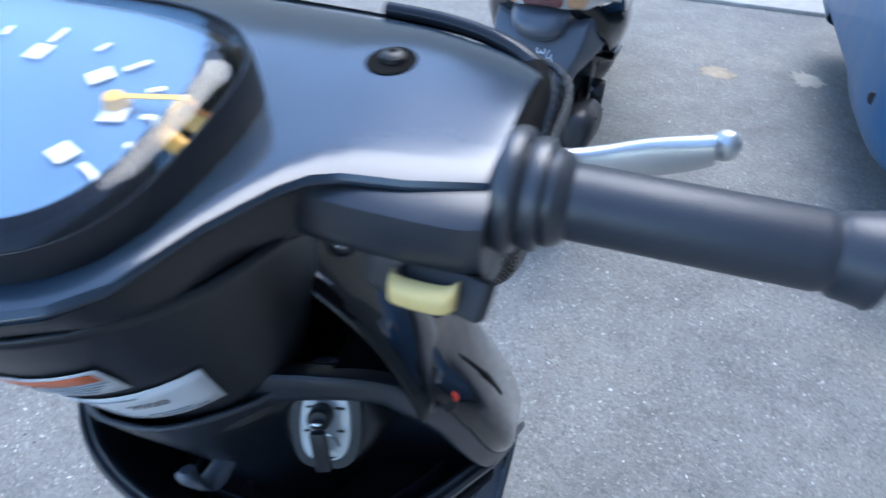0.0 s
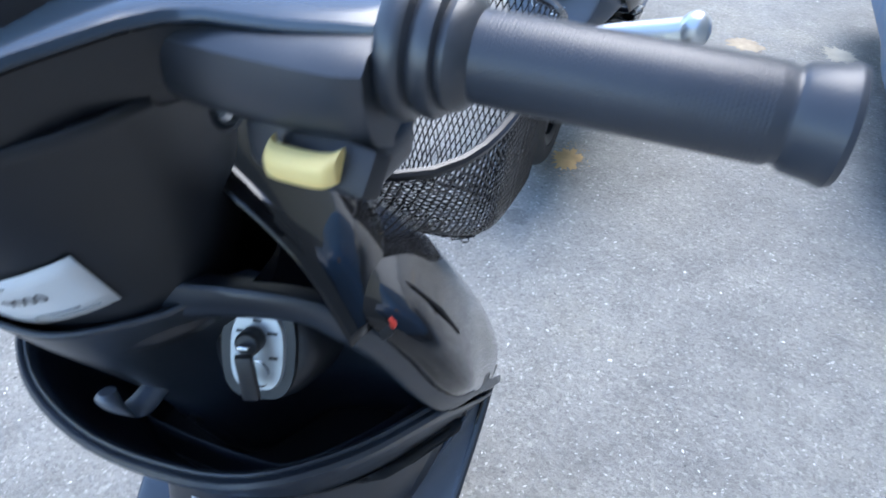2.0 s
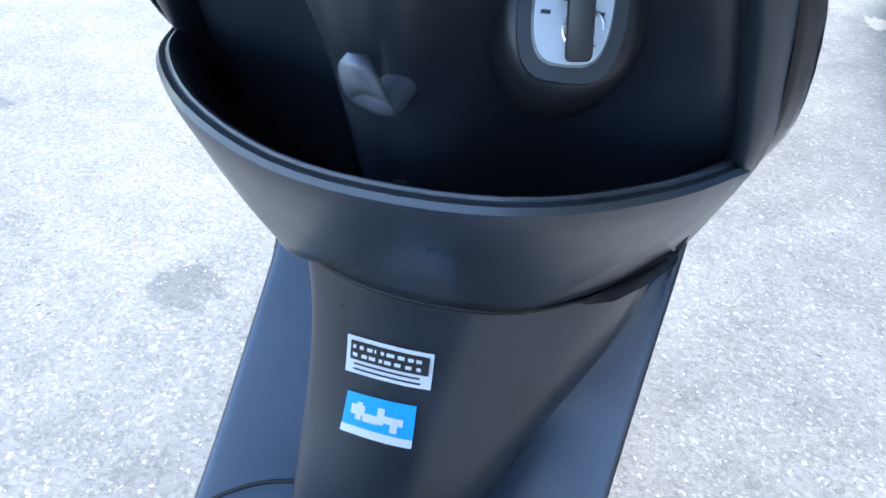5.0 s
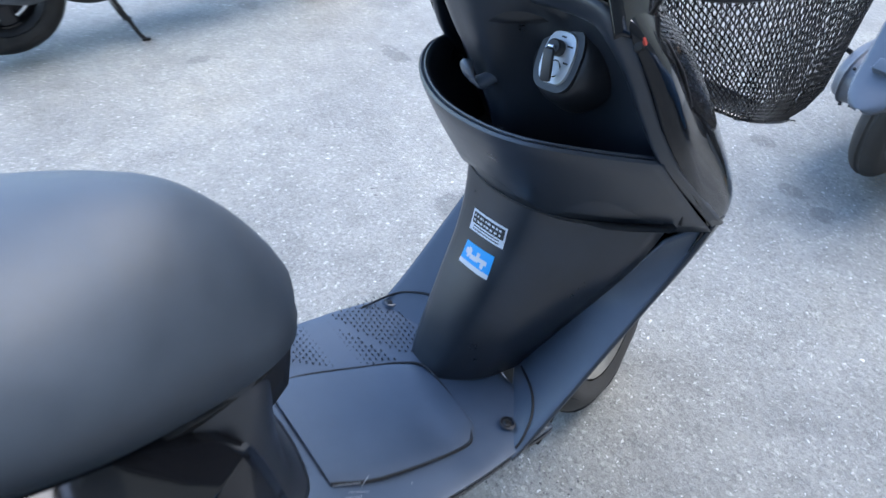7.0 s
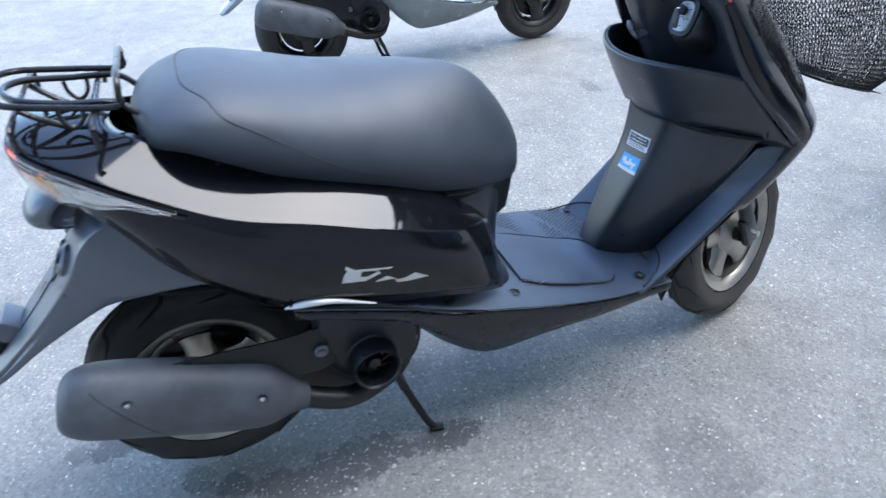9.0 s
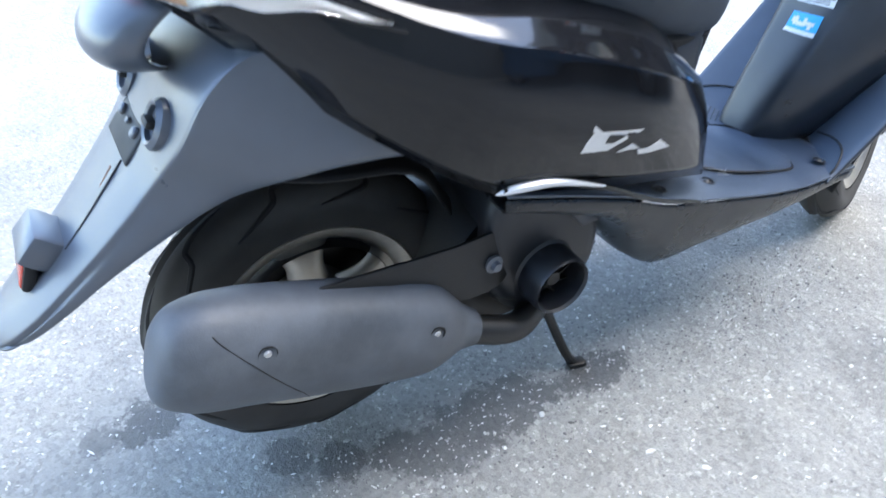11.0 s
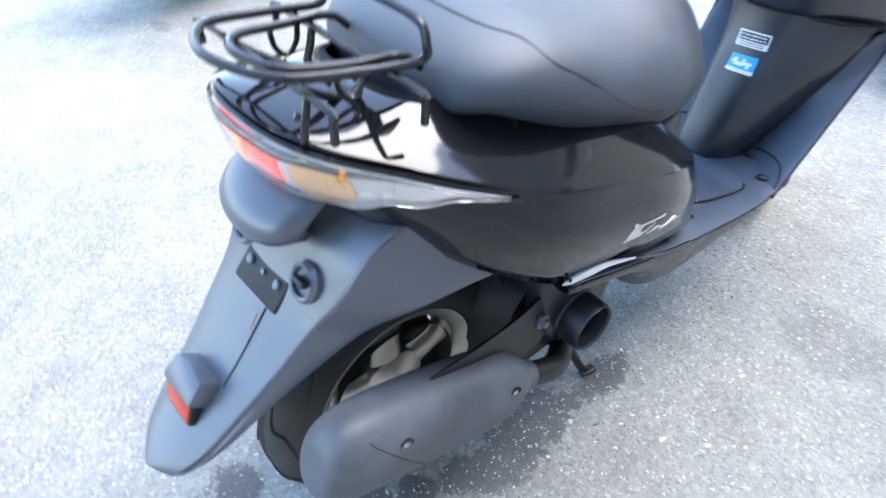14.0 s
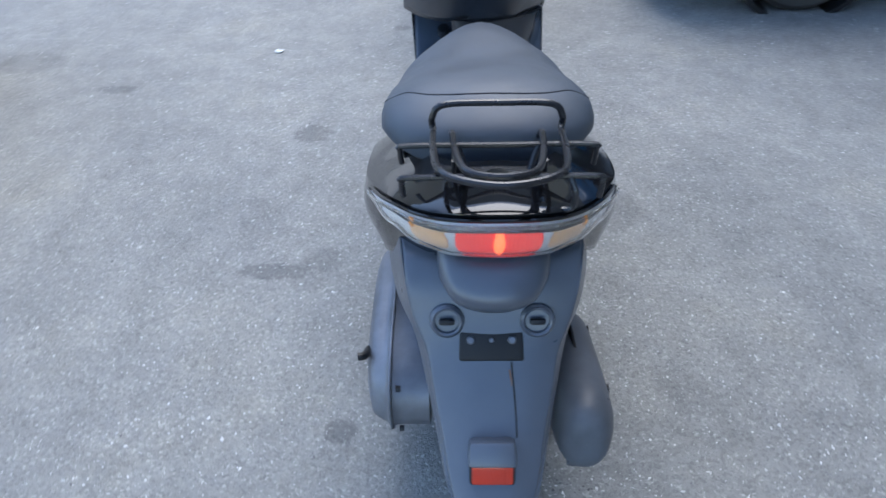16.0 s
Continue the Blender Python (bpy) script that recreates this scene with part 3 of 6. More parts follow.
def tail(parent, pal):
    # wrap-round lamp on the flank below the deck's rim: clear outer lens, amber sides, red middle
    cols = [spline([station(k)[c] for k in range(-5, 6)], 8) for c in (3, 4, 5)]

    def at(s, v, out):
        i = (s + 5) * 8
        k = min(int(i), len(cols[0]) - 2)
        f = i - k
        a, b, c = (col[k] * (1 - f) + col[k + 1] * f for col in cols)
        p = a * (1 - v) * (1 - 2 * v) + b * 4 * v * (1 - v) + c * v * (2 * v - 1)
        mid = np.array((TAIL_X, 0.16, p[2]))
        d = p - mid
        return p + d / np.linalg.norm(d) * out

    def low(s):
        return blend(abs(s), [(0, 0.86), (0.9, 0.84), (2.0, 0.62), (3.0, 0.32), (4.0, 0.08), (4.5, 0.02)])

    def strip(s0, s1, v0, v1, out, n=16):
        return [[at(s, low(s) * (v0 + (v1 - v0) * v), out + 0.002 * math.sin(math.pi * v)) for v in np.linspace(0, 1, 6)] for s in np.linspace(s0, s1, n)]

    def oval(s0, s1, v0, v1, out, p, n=26):
        """a lens patch with rounded ends"""
        rows = []
        for u in np.linspace(-1, 1, n):
            u = math.sin(u * math.pi / 2) * 0.995
            h = (1 - abs(u) ** p) ** (1 / p) * 0.5
            s = (s0 + s1) / 2 + (s1 - s0) / 2 * u
            rows.append([at(s, low(s) * (v0 + (v1 - v0) * (0.5 + h * v)), out + 0.002 * math.cos(v * math.pi / 2)) for v in np.linspace(-1, 1, 7)])
        return rows
    lamp = part("tail_lamp", skin(strip(-4.4, 4.4, 0.0, 1.0, 0.001, 40)), pal["lampback"], parent, "wrap-round tail lamp", solid=0.002, offset=1)
    pane = part("clear_lens", skin(strip(-4.35, 4.35, 0.04, 0.98, 0.0105, 48)), pal["clear"], lamp, "clear plastic lamp lens", solid=0.0015)
    pane.visible_shadow = False
    for s in (1, -1):
        part("amber_lens", skin(oval(s * 1.10, s * 2.30, 0.18, 0.92, 0.0046, 2.6)), AMBERD, lamp, "amber turn signal lens", solid=0.0015)
        part("bulb_spot", lathe([(0.0, 0.003), (0.0035, 0.002), (0.005, 0.0)], Matrix.Translation(Vector(at(s * 2.15, low(2.15) * 0.24, 0.0085))) @ pose(0, 0, 0, 90, 0, s * 40), 14), AMBERL, lamp)
    part("red_lens", skin(oval(-0.92, 0.92, 0.13, 0.95, 0.0046, 4.5)), pal["red"], lamp, "lit red brake lamp lens" if pal["lit"] else "red brake lamp lens", solid=0.0015)
    if pal["lit"]:
        part("bulb", skin(oval(-0.12, 0.12, 0.16, 0.84, 0.0082, 2.0, 20)), BULB, lamp, "glowing bulb behind the red lens", solid=0.001)
    part("upper_trim", tube([at(s, 0.0, 0.003) for s in np.linspace(-4.4, 4.4, 40)], 0.0028, 8, 1), pal["gloss"], lamp)
    part("lower_trim", tube([at(s, low(s) + 0.02, 0.004) for s in np.linspace(-4.5, 4.5, 40)], 0.0024, 6, 1), pal["gloss"], lamp)


def rear_fender(parent, pal):
    # down-swept mudguard: middle face, side flanges and the arch over the tyre
    keys = [  # y, z, half width, edge of the arch: half width, y, z
        (0.085, 0.612, 0.134, 0.158, 0.205, 0.492), (0.030, 0.612, 0.126, 0.154, 0.152, 0.502), (-0.010, 0.584, 0.120, 0.146, 0.100, 0.503), (-0.038, 0.540, 0.109, 0.132, 0.046, 0.496),
        (-0.065, 0.503, 0.092, 0.108, -0.006, 0.479), (-0.105, 0.460, 0.082, 0.092, -0.062, 0.447), (-0.150, 0.416, 0.070, 0.077, -0.121, 0.409),
        (-0.195, 0.376, 0.060, 0.065, -0.172, 0.372), (-0.226, 0.350, 0.046, 0.050, -0.206, 0.347), (-0.241, 0.336, 0.028, 0.030, -0.224, 0.334), (-0.245, 0.332, 0.010, 0.011, -0.230, 0.331)]
    rows = []
    for y, z, w, xa, ya, za in keys:
        rows.append(mirrored([(0, y - 0.006, z + 0.004), (w * 0.5, y - 0.005, z + 0.003), (w * 0.90, y, z), (w * 0.975, y + 0.002, z - 0.0015), (w, y + 0.006, z - 0.005), (w * 0.55 + xa * 0.45 + 0.002, y * 0.55 + ya * 0.45, z * 0.52 + za * 0.48), (xa + 0.002, y * 0.1 + ya * 0.9, z * 0.1 + za * 0.9), (xa, ya, za)], 0.002))
    fen = part("rear_fender", surf(rows, 4, 3), pal["fender"], parent, "faded dark grey plastic rear mudguard", solid=0.003)
    # lamp hood: a smooth bulge under the tail lamp
    rows = []
    for z, y, w in ((0.652, -0.030, 0.070), (0.636, -0.060, 0.073), (0.618, -0.078, 0.071), (0.600, -0.082, 0.064), (0.584, -0.072, 0.050), (0.575, -0.054, 0.032), (0.571, -0.038, 0.014)):
        rows.append(mirrored([(0, y, z), (w * 0.45, y + 0.004, z), (w * 0.8, y + 0.016, z), (w, y + 0.042, z)], 0.002))
    part("lamp_hood", surf(rows, 4, 4), pal["fender"], fen, solid=0.003)
    for x in (-0.060, 0.062) if pal["reflector"] else ():
        m = pose(x, -0.040, 0.539, 62, 0, 0)
        boss = part("boss", lathe([(0.027, -0.02), (0.0235, 0.008), (0.0195, 0.012), (0.0165, 0.0105), (0.0160, 0.006), (0.0, 0.006)], m, 28), pal["fender"], fen)
        # the slot's shade, painted as a black block
        part("slot", box((x, -0.0505, 0.5450), (0.021, 0.010, 0.008), (-28, 0, 0), 0.003), DARKIN, boss)
    # plate bracket with two bolts; its recess's shade is painted as a black plate
    if pal["reflector"]:
        br = part("plate_bracket", box((0.0, -0.0632, 0.5118), (0.088, 0.009, 0.042), (-42, 0, 0), 0.004, segs=3), DARKIN, fen, "plate bracket with no plate, its shaded recess painted black")
        for x in (-0.028, 0.028):
            part("bolt", lathe([(0.0, 0.004), (0.0040, 0.004), (0.0056, 0.0026), (0.0060, 0.0)], pose(x, -0.0614, 0.5210, 48, 0, 0), 14), ALU, br)
        part("bolt", lathe([(0.0, 0.003), (0.003, 0.003), (0.0035, 0.0)], pose(0.0, -0.0614, 0.5210, 48, 0, 0), 10), ALU, br)
    # a flat black disc paints the shaded screw hole
    part("screw_hole", lathe([(0.0035, 0.001), (0.0, 0.001)], pose(0.002, -0.092, 0.480, 50, 0, 0), 10), DARKIN, fen)
    if pal["reflector"]:
        part("rust_drip", tube([(0.024, -0.0895, 0.4925), (0.026, -0.0985, 0.4825), (0.0265, -0.1045, 0.4762)], lambda t: 0.0009 * (1 - 0.7 * t), 6, 3), RUST, fen)
    hood = part("reflector_hood", box((-0.001, -0.165, 0.416), (0.066, 0.050, 0.034), (-42, 0, 0), 0.006, taper=0.92), pal["fender"], fen)
    if pal["reflector"]:
        part("reflector_frame", box((-0.001, -0.1865, 0.4025), (0.061, 0.013, 0.039), (-22, 0, 0), 0.004), DARKIN, hood, "dark reflector frame")
        # a black thread paints the shade along this crease
        part("crease", tube([(0.0269, -0.0795, 0.4973), (0.0315, -0.1212, 0.4531), (0.033, -0.150, 0.4240)], 0.0012, 6, 4), DARKIN, fen)
        part("reflector", box((-0.001, -0.188, 0.402), (0.056, 0.014, 0.034), (-22, 0, 0), 0.004), REFLM, hood, "small red rectangular reflector")
    # likewise, the crease below the bracket is shade laid on as black
    part("crease", tube([(0.024, -0.083, 0.4905), (0.027, -0.096, 0.4755), (0.029, -0.118, 0.4520), (0.035, -0.146, 0.4235)], 0.0010, 5, 3), DARKIN, fen)


def rack(parent, pal):
    cx = 0.008
    r = part("luggage_rack", tube([(cx + 0.083, 0.092, 0.757), (cx + 0.084, 0.098, 0.772), (cx + 0.068, 0.100, 0.789), (cx, 0.100, 0.791), (cx - 0.068, 0.100, 0.789), (cx - 0.084, 0.098, 0.772),
                                   (cx - 0.083, 0.092, 0.757), (cx - 0.081, 0.030, 0.766), (cx - 0.066, -0.042, 0.779), (cx, -0.072, 0.784), (cx + 0.066, -0.042, 0.779), (cx + 0.081, 0.030, 0.766)],
                                  0.0045, 10, 6, closed=True), pal["wire"], parent, "black steel tube luggage rack")
    part("inner_loop", tube([(cx - 0.058, 0.128, 0.715), (cx - 0.058, 0.108, 0.738), (cx - 0.058, 0.085, 0.755), (cx - 0.054, 0.030, 0.762), (cx - 0.040, -0.026, 0.772), (cx, -0.044, 0.776), (cx + 0.040, -0.026, 0.772), (cx + 0.054, 0.030, 0.762),
                             (cx + 0.058, 0.085, 0.755), (cx + 0.058, 0.108, 0.738), (cx + 0.058, 0.128, 0.715)], 0.0045, 10, 5), pal["wire"], r)
    for y, w, z in ((0.062, 0.124, 0.752), (-0.026, 0.116, 0.764)):
        part("cross_bar", tube([(cx - w, y, z - 0.026), (cx - w - 0.001, y, z - 0.007), (cx - w + 0.008, y, z), (cx, y, z), (cx + w - 0.008, y, z), (cx + w + 0.001, y, z - 0.007), (cx + w, y, z - 0.030)], 0.0038, 8, 4), pal["wire"], r)
    for s in (1, -1):
        x = cx + s * 0.056
        part("hook", tube([(x, 0.048, 0.756), (x, 0.045, 0.740), (x, 0.033, 0.729), (x, 0.021, 0.740), (x, 0.018, 0.758)], 0.003, 8, 4), pal["wire"], r)
        part("leg", tube([(cx + s * 0.052, -0.026, 0.764), (cx + s * 0.048, -0.004, 0.745), (cx + s * 0.040, 0.030, 0.722)], 0.0042, 8, 3), pal["wire"], r)
        part("leg", tube([(cx + s * 0.052, 0.062, 0.752), (cx + s * 0.046, 0.055, 0.738), (cx + s * 0.040, 0.044, 0.722)], 0.0042, 8, 3), pal["wire"], r)
    part("foot_loop", tube([(cx + 0.080, -0.026, 0.762), (cx + 0.086, -0.034, 0.745), (cx + 0.082, -0.036, 0.724), (cx + 0.056, -0.030, 0.721), (cx + 0.050, -0.020, 0.730)], 0.0038, 8, 4), pal["wire"], r)
    part("foot_plate", box((cx, 0.038, 0.724), (0.090, 0.030, 0.004), (0, 0, 0), 0.0015), pal["wire"], r)


def drive(parent, pal):
    # exhaust cover: rounded box section, domed end, tilted down to the front
    def sec(y, z, x, hw, hh, e=0.90):
        hh *= 1.025
        out = []
        for k in range(20):
            a = 2 * math.pi * k / 20
            c, s = math.cos(a), math.sin(a)
            out.append((x + hw * math.copysign(abs(c) ** e, c), y + hh * 0.33 * math.copysign(abs(s) ** e, s), z + hh * math.copysign(abs(s) ** e, s)))
        return out
    can = surf([sec(-0.116, 0.349, 0.140, 0.010, 0.0150), sec(-0.113, 0.349, 0.140, 0.026, 0.0340), sec(-0.101, 0.349, 0.141, 0.037, 0.0480), sec(-0.078, 0.344, 0.142, 0.044, 0.0570), sec(-0.054, 0.337, 0.142, 0.046, 0.0600),
                sec(-0.020, 0.327, 0.142, 0.047, 0.0608), sec(0.060, 0.300, 0.143, 0.048, 0.0608), sec(0.140, 0.273, 0.145, 0.047, 0.0579), sec(0.176, 0.260, 0.146, 0.043, 0.0520),
                sec(0.198, 0.251, 0.147, 0.034, 0.0400), sec(0.216, 0.243, 0.148, 0.025, 0.0290), sec(0.236, 0.234, 0.149, 0.021, 0.0215)], 4, 2, closed=True, caps=True)
    tree = BVHTree.FromBMesh(can)
    ex = part("exhaust", can, pal["muffler"], parent, "matte dark grey exhaust cover")
    def on_can(y, z, lift):
        hit = tree.ray_cast(Vector((0.4, y, z)), Vector((-1, 0, 0)))[0]
        return (hit.x + lift if hit else 0.16, y, z)
    seam_pts = [(-0.058, 0.386), (-0.052, 0.376), (-0.034, 0.350), (-0.016, 0.322), (0.002, 0.294), (0.012, 0.278), (0.018, 0.262)]
    part("seam_line", tube([on_can(y, z, 0.0) for y, z in seam_pts], 0.0007, 5, 4), DARKIN, ex)
    # bolt cups blackened to paint the shade inside them
    for y, z, x in ((-0.016, 0.352, on_can(-0.016, 0.352, 0)[0] - 0.004), (0.166, 0.290, on_can(0.166, 0.290, 0)[0] - 0.004)):
        cup = part("recess", lathe([(0.0095, 0.006), (0.0088, 0.0035), (0.0, 0.0032)], along_x(x - 0.001, y, z), 18), DARKIN, ex)
        part("bolt", lathe([(0.0, 0.0035), (0.003, 0.0035), (0.0042, 0.002), (0.0042, 0.0)], along_x(x + 0.002, y, z), 12), CHROME, cup)
    # the vent's inner shade, put on as a flat black disc
    part("vent_hole", lathe([(0.006, 0.001), (0.0, 0.0012)], pose(0.1625, 0.045, 0.3575, 0, 35, 0), 12), DARKIN, ex)
    part("tail_pipe", tube([(0.128, -0.085, 0.305), (0.126, -0.112, 0.297)], 0.010, 14, 1, smooth=False), pal["muffler"], ex)
    part("exhaust_pipe", tube([(0.143, 0.190, 0.252), (0.150, 0.24, 0.228), (0.150, 0.30, 0.202), (0.115, 0.36, 0.180), (0.07, 0.42, 0.175), (0.03, 0.46, 0.22)], 0.019, 14, 4), ENGM, parent, "blackened exhaust pipe")
    part("muffler_bracket", surf([[(0.146, 0.050, 0.372), (0.150, 0.055, 0.345)], [(0.144, 0.13, 0.366), (0.150, 0.14, 0.312)], [(0.134, 0.22, 0.352), (0.142, 0.235, 0.272)], [(0.124, 0.275, 0.346), (0.132, 0.290, 0.268)], [(0.116, 0.300, 0.335), (0.124, 0.310, 0.285)]], 2, 1), ENGM, parent, "black sheet steel bracket", smooth=False, solid=0.005, bevel=0.0012)
    rows = []
    for x, g in ((0.030, 1.0), (0.100, 1.0), (0.118, 0.96), (0.126, 0.86), (0.129, 0.70)):
        rows.append([(x, 0.362 + 0.090 * g * math.copysign(abs(math.cos(a)) ** 0.7, math.cos(a)) - 0.12 * g * (0.10 * math.sin(a)), 0.305 + 0.105 * g * math.copysign(abs(math.sin(a)) ** 0.7, math.sin(a))) for a in np.linspace(0, 2 * math.pi, 20, endpoint=False)])
    part("cooling_shroud", surf(rows, 3, 2, closed=True, caps=True), pal["under"], parent, "black plastic cooling shroud")
    part("shroud_bolt", lathe([(0.0, 0.008), (0.005, 0.008), (0.006, 0.0)], along_x(0.118, 0.440, 0.270), 6), ALU, parent)
    part("bracket_bolt", lathe([(0.0, 0.012), (0.006, 0.012), (0.007, 0.006), (0.012, 0.005), (0.012, 0)], along_x(0.130, 0.275, 0.305), 14), ALU, parent)
    # fan cowl with its intake ring
    cx, cy, cz = 0.100, 0.358, 0.259
    fan = part("fan_cowl", lathe([(0.0, -0.03), (0.072, -0.03), (0.076, -0.012), (0.070, 0.015), (0.050, 0.026), (0.0430, 0.032), (0.0415, 0.066), (0.0395, 0.070), (0.0365, 0.066), (0.0355, 0.03), (0.0, 0.022)], along_x(cx, cy, cz), 48), pal["under"], parent, "round black plastic fan cowl")
    for k in range(9):
        a = 2 * math.pi * k / 9
        part("fan_blade", box((cx + 0.034, cy + 0.025 * math.cos(a), cz + 0.025 * math.sin(a)), (0.014, 0.026, 0.003), (math.degrees(a) + 35, 0, 0), 0.001), ENGM, fan)
    part("fan_hub", lathe([(0.0, 0.05), (0.010, 0.05), (0.014, 0.04), (0.015, 0.02)], along_x(cx, cy, cz), 18), ENGM, fan)
    # crankcase, cylinder, belt case on the other side
    part("crankcase", surf([[(0.10, 0.24, 0.20), (0.105, 0.30, 0.18), (0.10, 0.42, 0.19), (0.095, 0.46, 0.26), (0.095, 0.42, 0.35), (0.10, 0.30, 0.36), (0.10, 0.24, 0.30)],
                            [(0.0, 0.22, 0.19), (0.0, 0.30, 0.165), (0.0, 0.43, 0.17), (0.0, 0.48, 0.26), (0.0, 0.43, 0.37), (0.0, 0.30, 0.38), (0.0, 0.22, 0.31)],
                            [(-0.07, 0.22, 0.20), (-0.07, 0.30, 0.175), (-0.07, 0.42, 0.18), (-0.07, 0.46, 0.26), (-0.07, 0.42, 0.35), (-0.07, 0.30, 0.36), (-0.07, 0.22, 0.30)]], 3, 3, closed=True, caps=True), ENGM, parent, "oily engine casing, its black deepened in place of shade")
    part("carburettor", box((0.05, 0.36, 0.405), (0.07, 0.10, 0.075), (10, 0, 0), 0.015), ENGM, parent)
    part("shock_spring", tube([(-0.06 + 0.022 * math.cos(k * 0.7), 0.10 + 0.012 * k / 10 + 0.022 * math.sin(k * 0.7), 0.28 + 0.0026 * k) for k in range(80)], 0.004, 6, 1), ENGM, parent)
    belt = []
    for x, g in ((-0.095, 1.0), (-0.150, 1.0), (-0.158, 1.04), (-0.162, 1.04), (-0.168, 0.98), (-0.192, 0.90), (-0.202, 0.74)):
        loop = []
        for k in range(24):
            a = 2 * math.pi * k / 24
            yy, zz = 0.205 + g * (0.205 * math.copysign(abs(math.cos(a)) ** 0.75, math.cos(a))), 0.262 + g * (0.088 * math.copysign(abs(math.sin(a)) ** 0.8, math.sin(a)))
            loop.append((x, yy, zz))
        belt.append(loop)
    case = part("belt_case", surf(belt, 3, 1, closed=True, caps=True), pal["case"], parent, "weathered grey aluminium belt drive case")
    for y, z in ((0.02, 0.20), (0.02, 0.31), (0.10, 0.322), (0.10, 0.168), (0.25, 0.168), (0.25, 0.322)):
        part("case_bolt", lathe([(0.0, 0.008), (0.005, 0.008), (0.006, 0.0)], pose(-0.150, y, z, 0, 90, 0), 10), ENGM, case)
    part("kick_lever", tube([(-0.190, 0.14, 0.290), (-0.202, 0.10, 0.315), (-0.205, 0.075, 0.330), (-0.216, 0.070, 0.332)], 0.007, 10, 3), ENGM, parent, "black kick starter lever")
    part("engine_hanger", box((0.0, 0.44, 0.36), (0.12, 0.10, 0.09), (0, 0, 0), 0.012), ENGM, parent)
    part("air_box", box((-0.03, 0.27, 0.43), (0.10, 0.20, 0.07), (0, 0, 0), 0.02), DARKIN, parent)
    part("inner_guard", surf([mirrored([(0, 0.26, 0.36), (0.05, 0.26, 0.36), (0.075, 0.25, 0.35)]), mirrored([(0, 0.20, 0.445), (0.055, 0.20, 0.445), (0.085, 0.195, 0.43)]),
                              mirrored([(0, 0.08, 0.475), (0.06, 0.08, 0.475), (0.095, 0.085, 0.46)]), mirrored([(0, -0.04, 0.52), (0.06, -0.04, 0.52), (0.09, -0.03, 0.50)])], 4, 4), DARKIN, parent, solid=0.003)
    stand = part("centre_stand", tube([(0.075, 0.40, 0.165), (0.082, 0.42, 0.11), (0.100, 0.450, 0.030), (0.108, 0.464, 0.008)], 0.0075, 10, 3), ENGM, parent, "black steel centre stand")
    part("leg", tube([(-0.075, 0.40, 0.165), (-0.082, 0.42, 0.11), (-0.100, 0.450, 0.030), (-0.108, 0.464, 0.008)], 0.0075, 10, 3), ENGM, stand)
    part("stand_bar", tube([(-0.085, 0.418, 0.115), (0.085, 0.418, 0.115)], 0.009, 10, 1, smooth=False), ENGM, stand)
    for s in (1, -1):
        part("foot", box((s * 0.110, 0.468, 0.006), (0.018, 0.030, 0.010), (0, 0, s * -12), 0.003), ENGM, stand)


